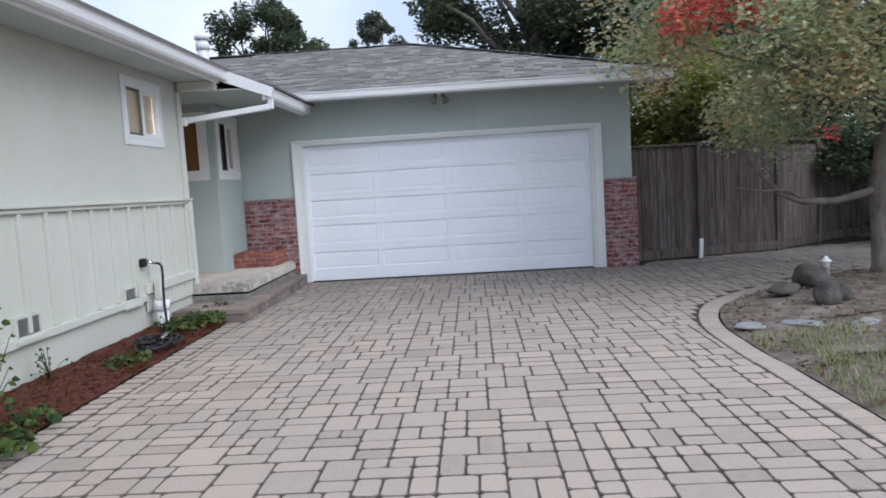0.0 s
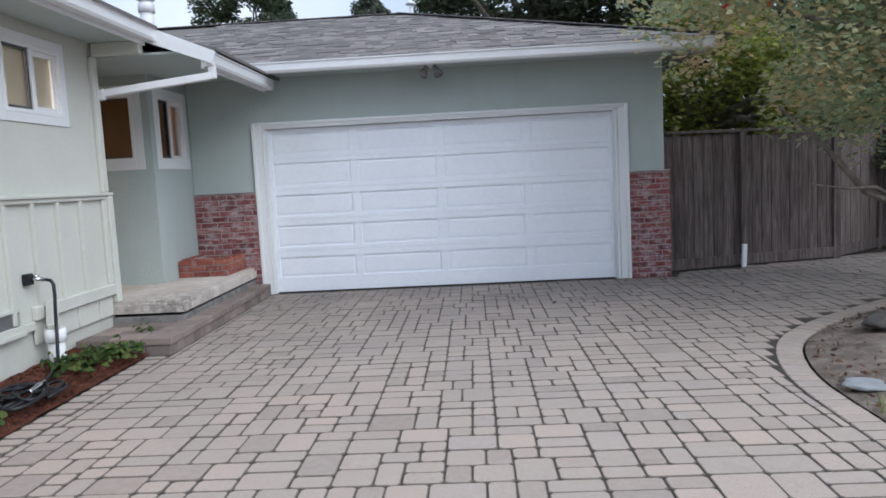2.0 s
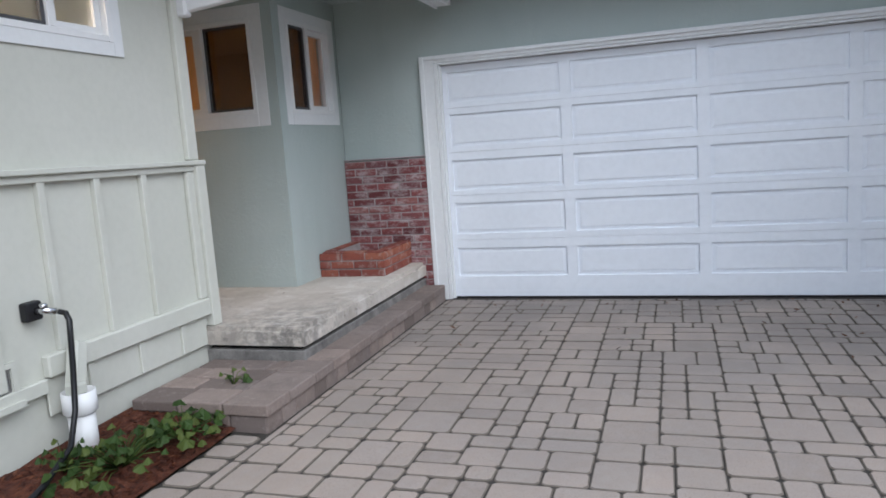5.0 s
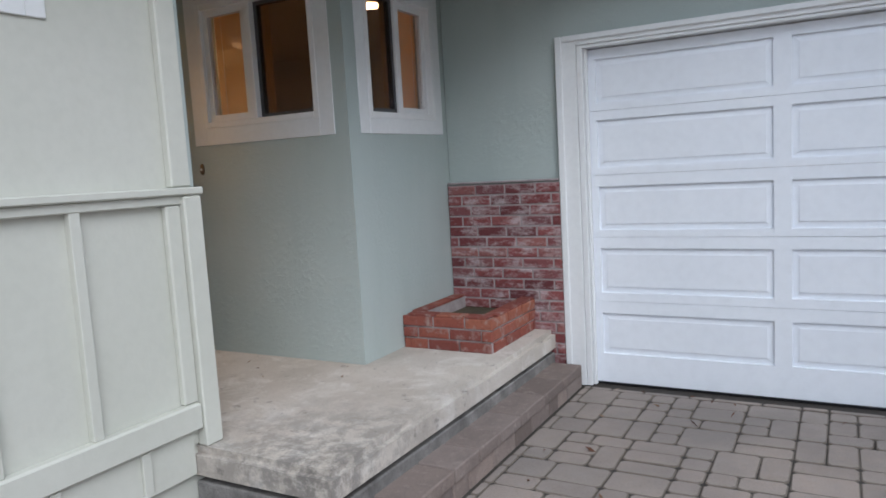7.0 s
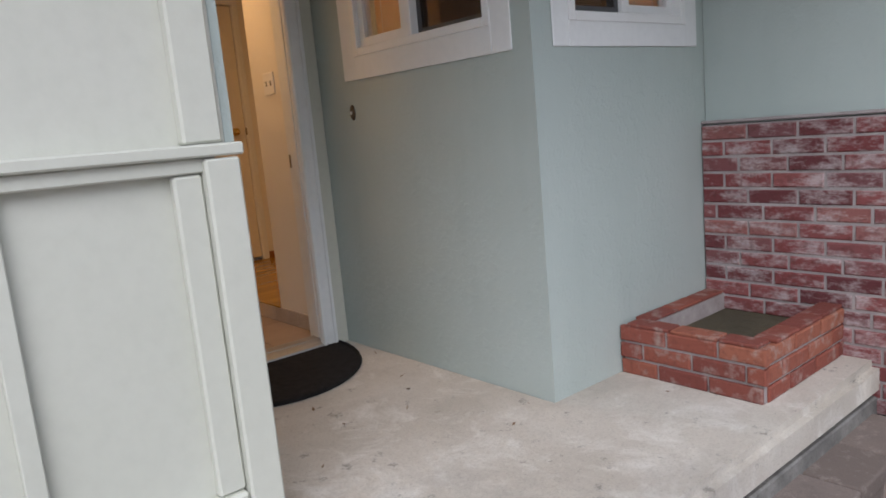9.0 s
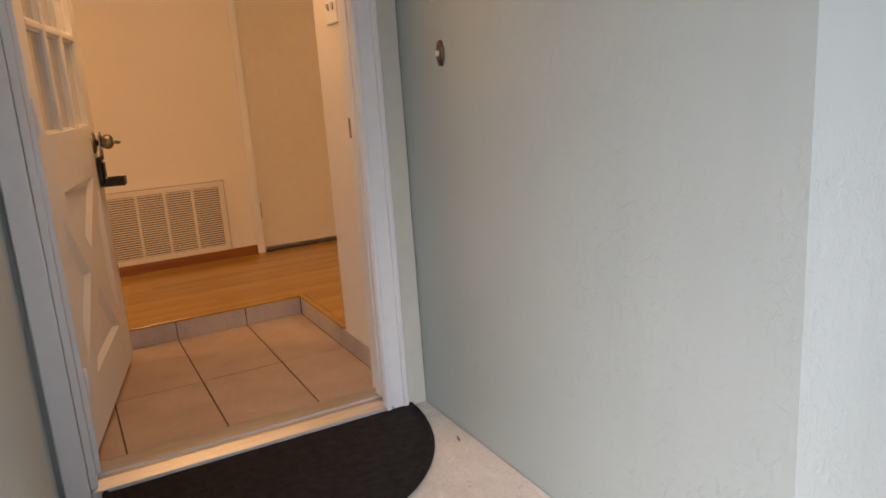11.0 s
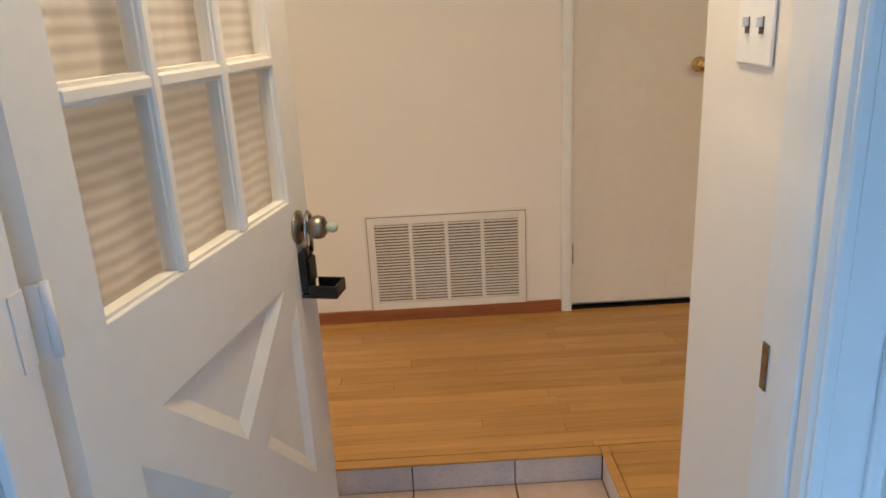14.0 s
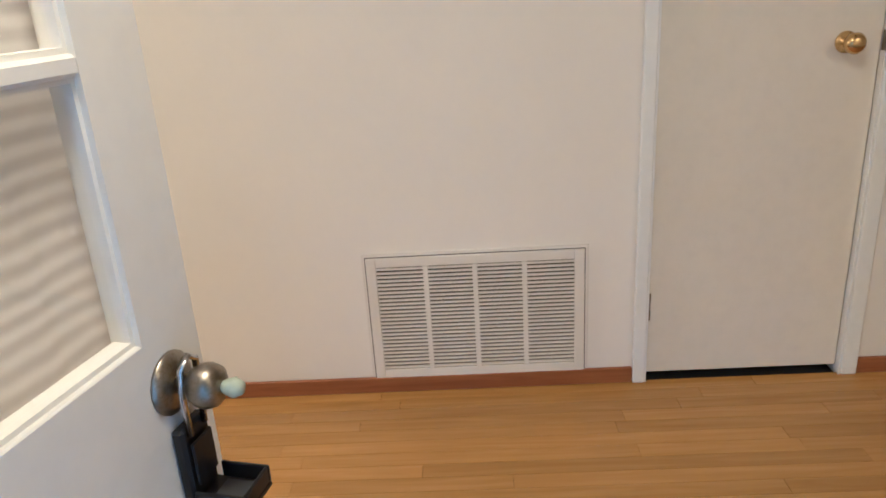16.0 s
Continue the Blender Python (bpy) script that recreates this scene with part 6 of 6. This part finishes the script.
def clip_box(x, y, w, h):
    """A stone trimmed to the field's straight sides, or nothing."""
    x1, y1 = x + w, y + h
    x = max(x, -1.965)
    if x1 <= 3.1:
        y1 = min(y1, GY - 0.03)
    lim = min(edge_x(y), edge_x(y1), edge_x(0.5 * (y + y1))) - BW - 0.006
    x1 = min(x1, lim)
    if y1 > 8.48 and x < -1.93 and y1 < 11.6:
        x = max(x, -1.948)
    return (x, y, x1 - x, y1 - y) if x1 - x > 0.035 and y1 - y > 0.035 else None


for (x, y, w, h) in field:
    q = clip_box(x, y, w, h)
    if not q or not in_drive(q[0] + 0.02, q[1] + 0.5 * q[3]):
        continue
    x, y, w, h = q
    g = 0.0025
    near = 3.4 < y < 6.35 and -1.5 < x < 1.7 and count < 300
    z = rng.uniform(-0.002, 0.0025)
    tx, ty = rng.uniform(-0.006, 0.006), rng.uniform(-0.006, 0.006)
    if near:
        key = (round(w, 3), round(h, 3))
        if key not in meshes:
            meshes[key] = mesh_of("paver", chamfered(key[0] - 2 * g, key[1] - 2 * g, 0.05, 0.0055), PAVER)
            meshes[key].materials.append(JOINTDIRT)
        piece("paver", meshes[key], drive, Matrix.Translation((x + g, y + g, -0.05 + z)))
        count += 1
    else:
        l, d, c = w - 2 * g, h - 2 * g, 0.0055
        o = Vector((x + g, y + g, z))
        tumbled(far, o, l, d, 0.02, c, tx, ty)
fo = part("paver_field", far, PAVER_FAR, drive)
fo["kind"] = "stuff"
fo.data.materials.append(JOINTDIRT)
# border stones along both edges
line = smooth_line(EDGE, 1200)
start = line[0]
for i in range(1, len(line)):
    if (line[i] - start).length >= 0.118:
        a, b = start, line[i]
        start = line[i]
        if b.y < 1.0 or b.y > 11.0:
            continue
        d = (b - a).normalized()
        nrm = Vector((-d.y, d.x))
        gap = 0.005
        pts = [a + d * gap, b - d * gap, b - d * gap + nrm * (BW - 0.008), a + d * gap + nrm * (BW - 0.008)]
        bm = prism([(p.x, p.y) for p in pts], -0.05, rng.uniform(-0.002, 0.002))
        bmesh.ops.bevel(bm, geom=[e_ for e_ in bm.edges if min(v.co.z for v in e_.verts) > -0.01], offset=0.007, segments=1, affect="EDGES")
        part("border_stone", bm, PAVER, drive)
y = 1.0
while y < 8.32:
    h = rng.choice((0.115, 0.15))
    bm = chamfered(0.185, h - 0.010, 0.05, 0.008)
    ob = part("border_stone", bm, PAVER, drive)
    ob.data.materials.append(JOINTDIRT)
    ob.location = (-2.158, y, -0.05 + rng.uniform(-0.002, 0.002))
    y += h

# oak strip floor
rng = random.Random(12)
wood = tagged(new("oak_floor"), "honey-coloured oak strip floor", "floor", kind="structure")
planks = {}
W = 0.0572
x = -6.558
while x < -5.504:
    w = min(W, -5.504 - x)
    y = 8.6 - rng.random() * 0.8
    while y < 12.6:
        l = rng.choice((0.45, 0.6, 0.8, 0.95, 1.2, 1.45))
        key = (round(w, 4), l)
        if key not in planks and w > 0.01:
            planks[key] = mesh_of("plank", chamfered(w - 0.0006, l - 0.0008, 0.012, 0.0006), OAK)
            planks[key].materials.append(OAK)
        if w > 0.01:
            piece("plank", planks[key], wood, Matrix.Translation((x, y, FLOOR - 0.012)))
        y += l
    x += W
x = -5.456
while x < -4.40:
    y = 10.432 + (0.17 if x > -4.93 else 0.0)
    while y < 12.4:
        l = rng.choice((0.45, 0.6, 0.8, 1.2))
        key = (W, l)
        if key not in planks:
            planks[key] = mesh_of("plank", chamfered(W - 0.0006, l - 0.0008, 0.012, 0.0006), OAK)
            planks[key].materials.append(OAK)
        piece("plank", planks[key], wood, Matrix.Translation((x, y, FLOOR - 0.012)))
        y += l
    x += W
part("outer_boards", boxes((-5.50, -5.458, 10.434, 12.6, FLOOR - 0.0118, FLOOR), (-9.18, -6.70, 6.3, 14.4, FLOOR - 0.0118, FLOOR), (-6.54, -4.45, 12.9, 14.4, FLOOR - 0.0118, FLOOR - 0.002), (-6.54, -5.52, 6.3, 7.7, FLOOR - 0.0118, FLOOR - 0.002)), OAK, wood)

# shingles on the front slope of the garage roof
rng = random.Random(3)
EXP = 0.14
rise = math.hypot(1, SLOPE)
run_len = (RY - EY) * rise
rows_n = int(run_len / EXP)
rot = Matrix.Rotation(math.atan(SLOPE), 4, "X")
sm = {}
far = bmesh.new()
made = 0
for r in range(rows_n):
    s = r * EXP
    yy, zz = EY + s / rise, EZ + SLOPE * s / rise
    xr = EXR - (yy - EY)
    x = -3.4 - rng.random() * 0.3
    while x < xr:
        w = rng.choice((0.14, 0.18, 0.22, 0.28))
        w = min(w, xr - x + 0.03)
        lift = rng.choice((0.012, 0.016, 0.022))
        if w > 0.04:
            m = Matrix.Translation((x, yy, zz + 0.004)) @ rot
            if made < 300 and -1.0 < x < 2.9:
                key = (round(w, 2), lift)
                if key not in sm:
                    bs = boxes((0, key[0] - 0.004, -0.012, EXP + 0.03, 0, lift))
                    bs.faces.ensure_lookup_table()
                    # front butt face coloured dark as the shadow line between courses
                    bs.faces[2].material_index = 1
                    sm[key] = mesh_of("shingle", bs, SHINGLE)
                    sm[key].materials.append(BUTTSHADE)
                piece("shingle", sm[key], roof, m)
                made += 1
            else:
                add_box(far, 0, w - 0.004, -0.012, EXP + 0.03, 0, lift, m)
        x += w
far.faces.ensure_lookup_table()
# same dark shadow colour on the butt face of every joined shingle
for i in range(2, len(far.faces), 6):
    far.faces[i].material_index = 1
so = part("shingle_courses", far, SHINGLE, roof)
so.data.materials.append(BUTTSHADE)
so["kind"] = "stuff"
for r in range(26):
    t = r / 26
    p = Vector((EXR, EY, EZ)).lerp(Vector((PX, RY, RZ)), t)
    bm = boxes((-0.11, 0.11, -0.02, 0.24, 0.012, 0.026), bevel=0.003)
    ob = part("hip_cap", bm, SHINGLE, roof)
    ob.matrix_local = Matrix.Translation(p + Vector((0, 0, 0.014))) @ (Vector((PX, RY, RZ)) - Vector((EXR, EY, EZ))).to_track_quat("Y", "Z").to_matrix().to_4x4()
for r in range(24):
    bm = boxes((-0.24, 0.02, -0.11, 0.11, 0.012, 0.026), bevel=0.003)
    ob = part("ridge_cap", bm, SHINGLE, roof)
    ob.matrix_local = Matrix.Translation((PX - 0.22 * r, RY, RZ - 0.004))
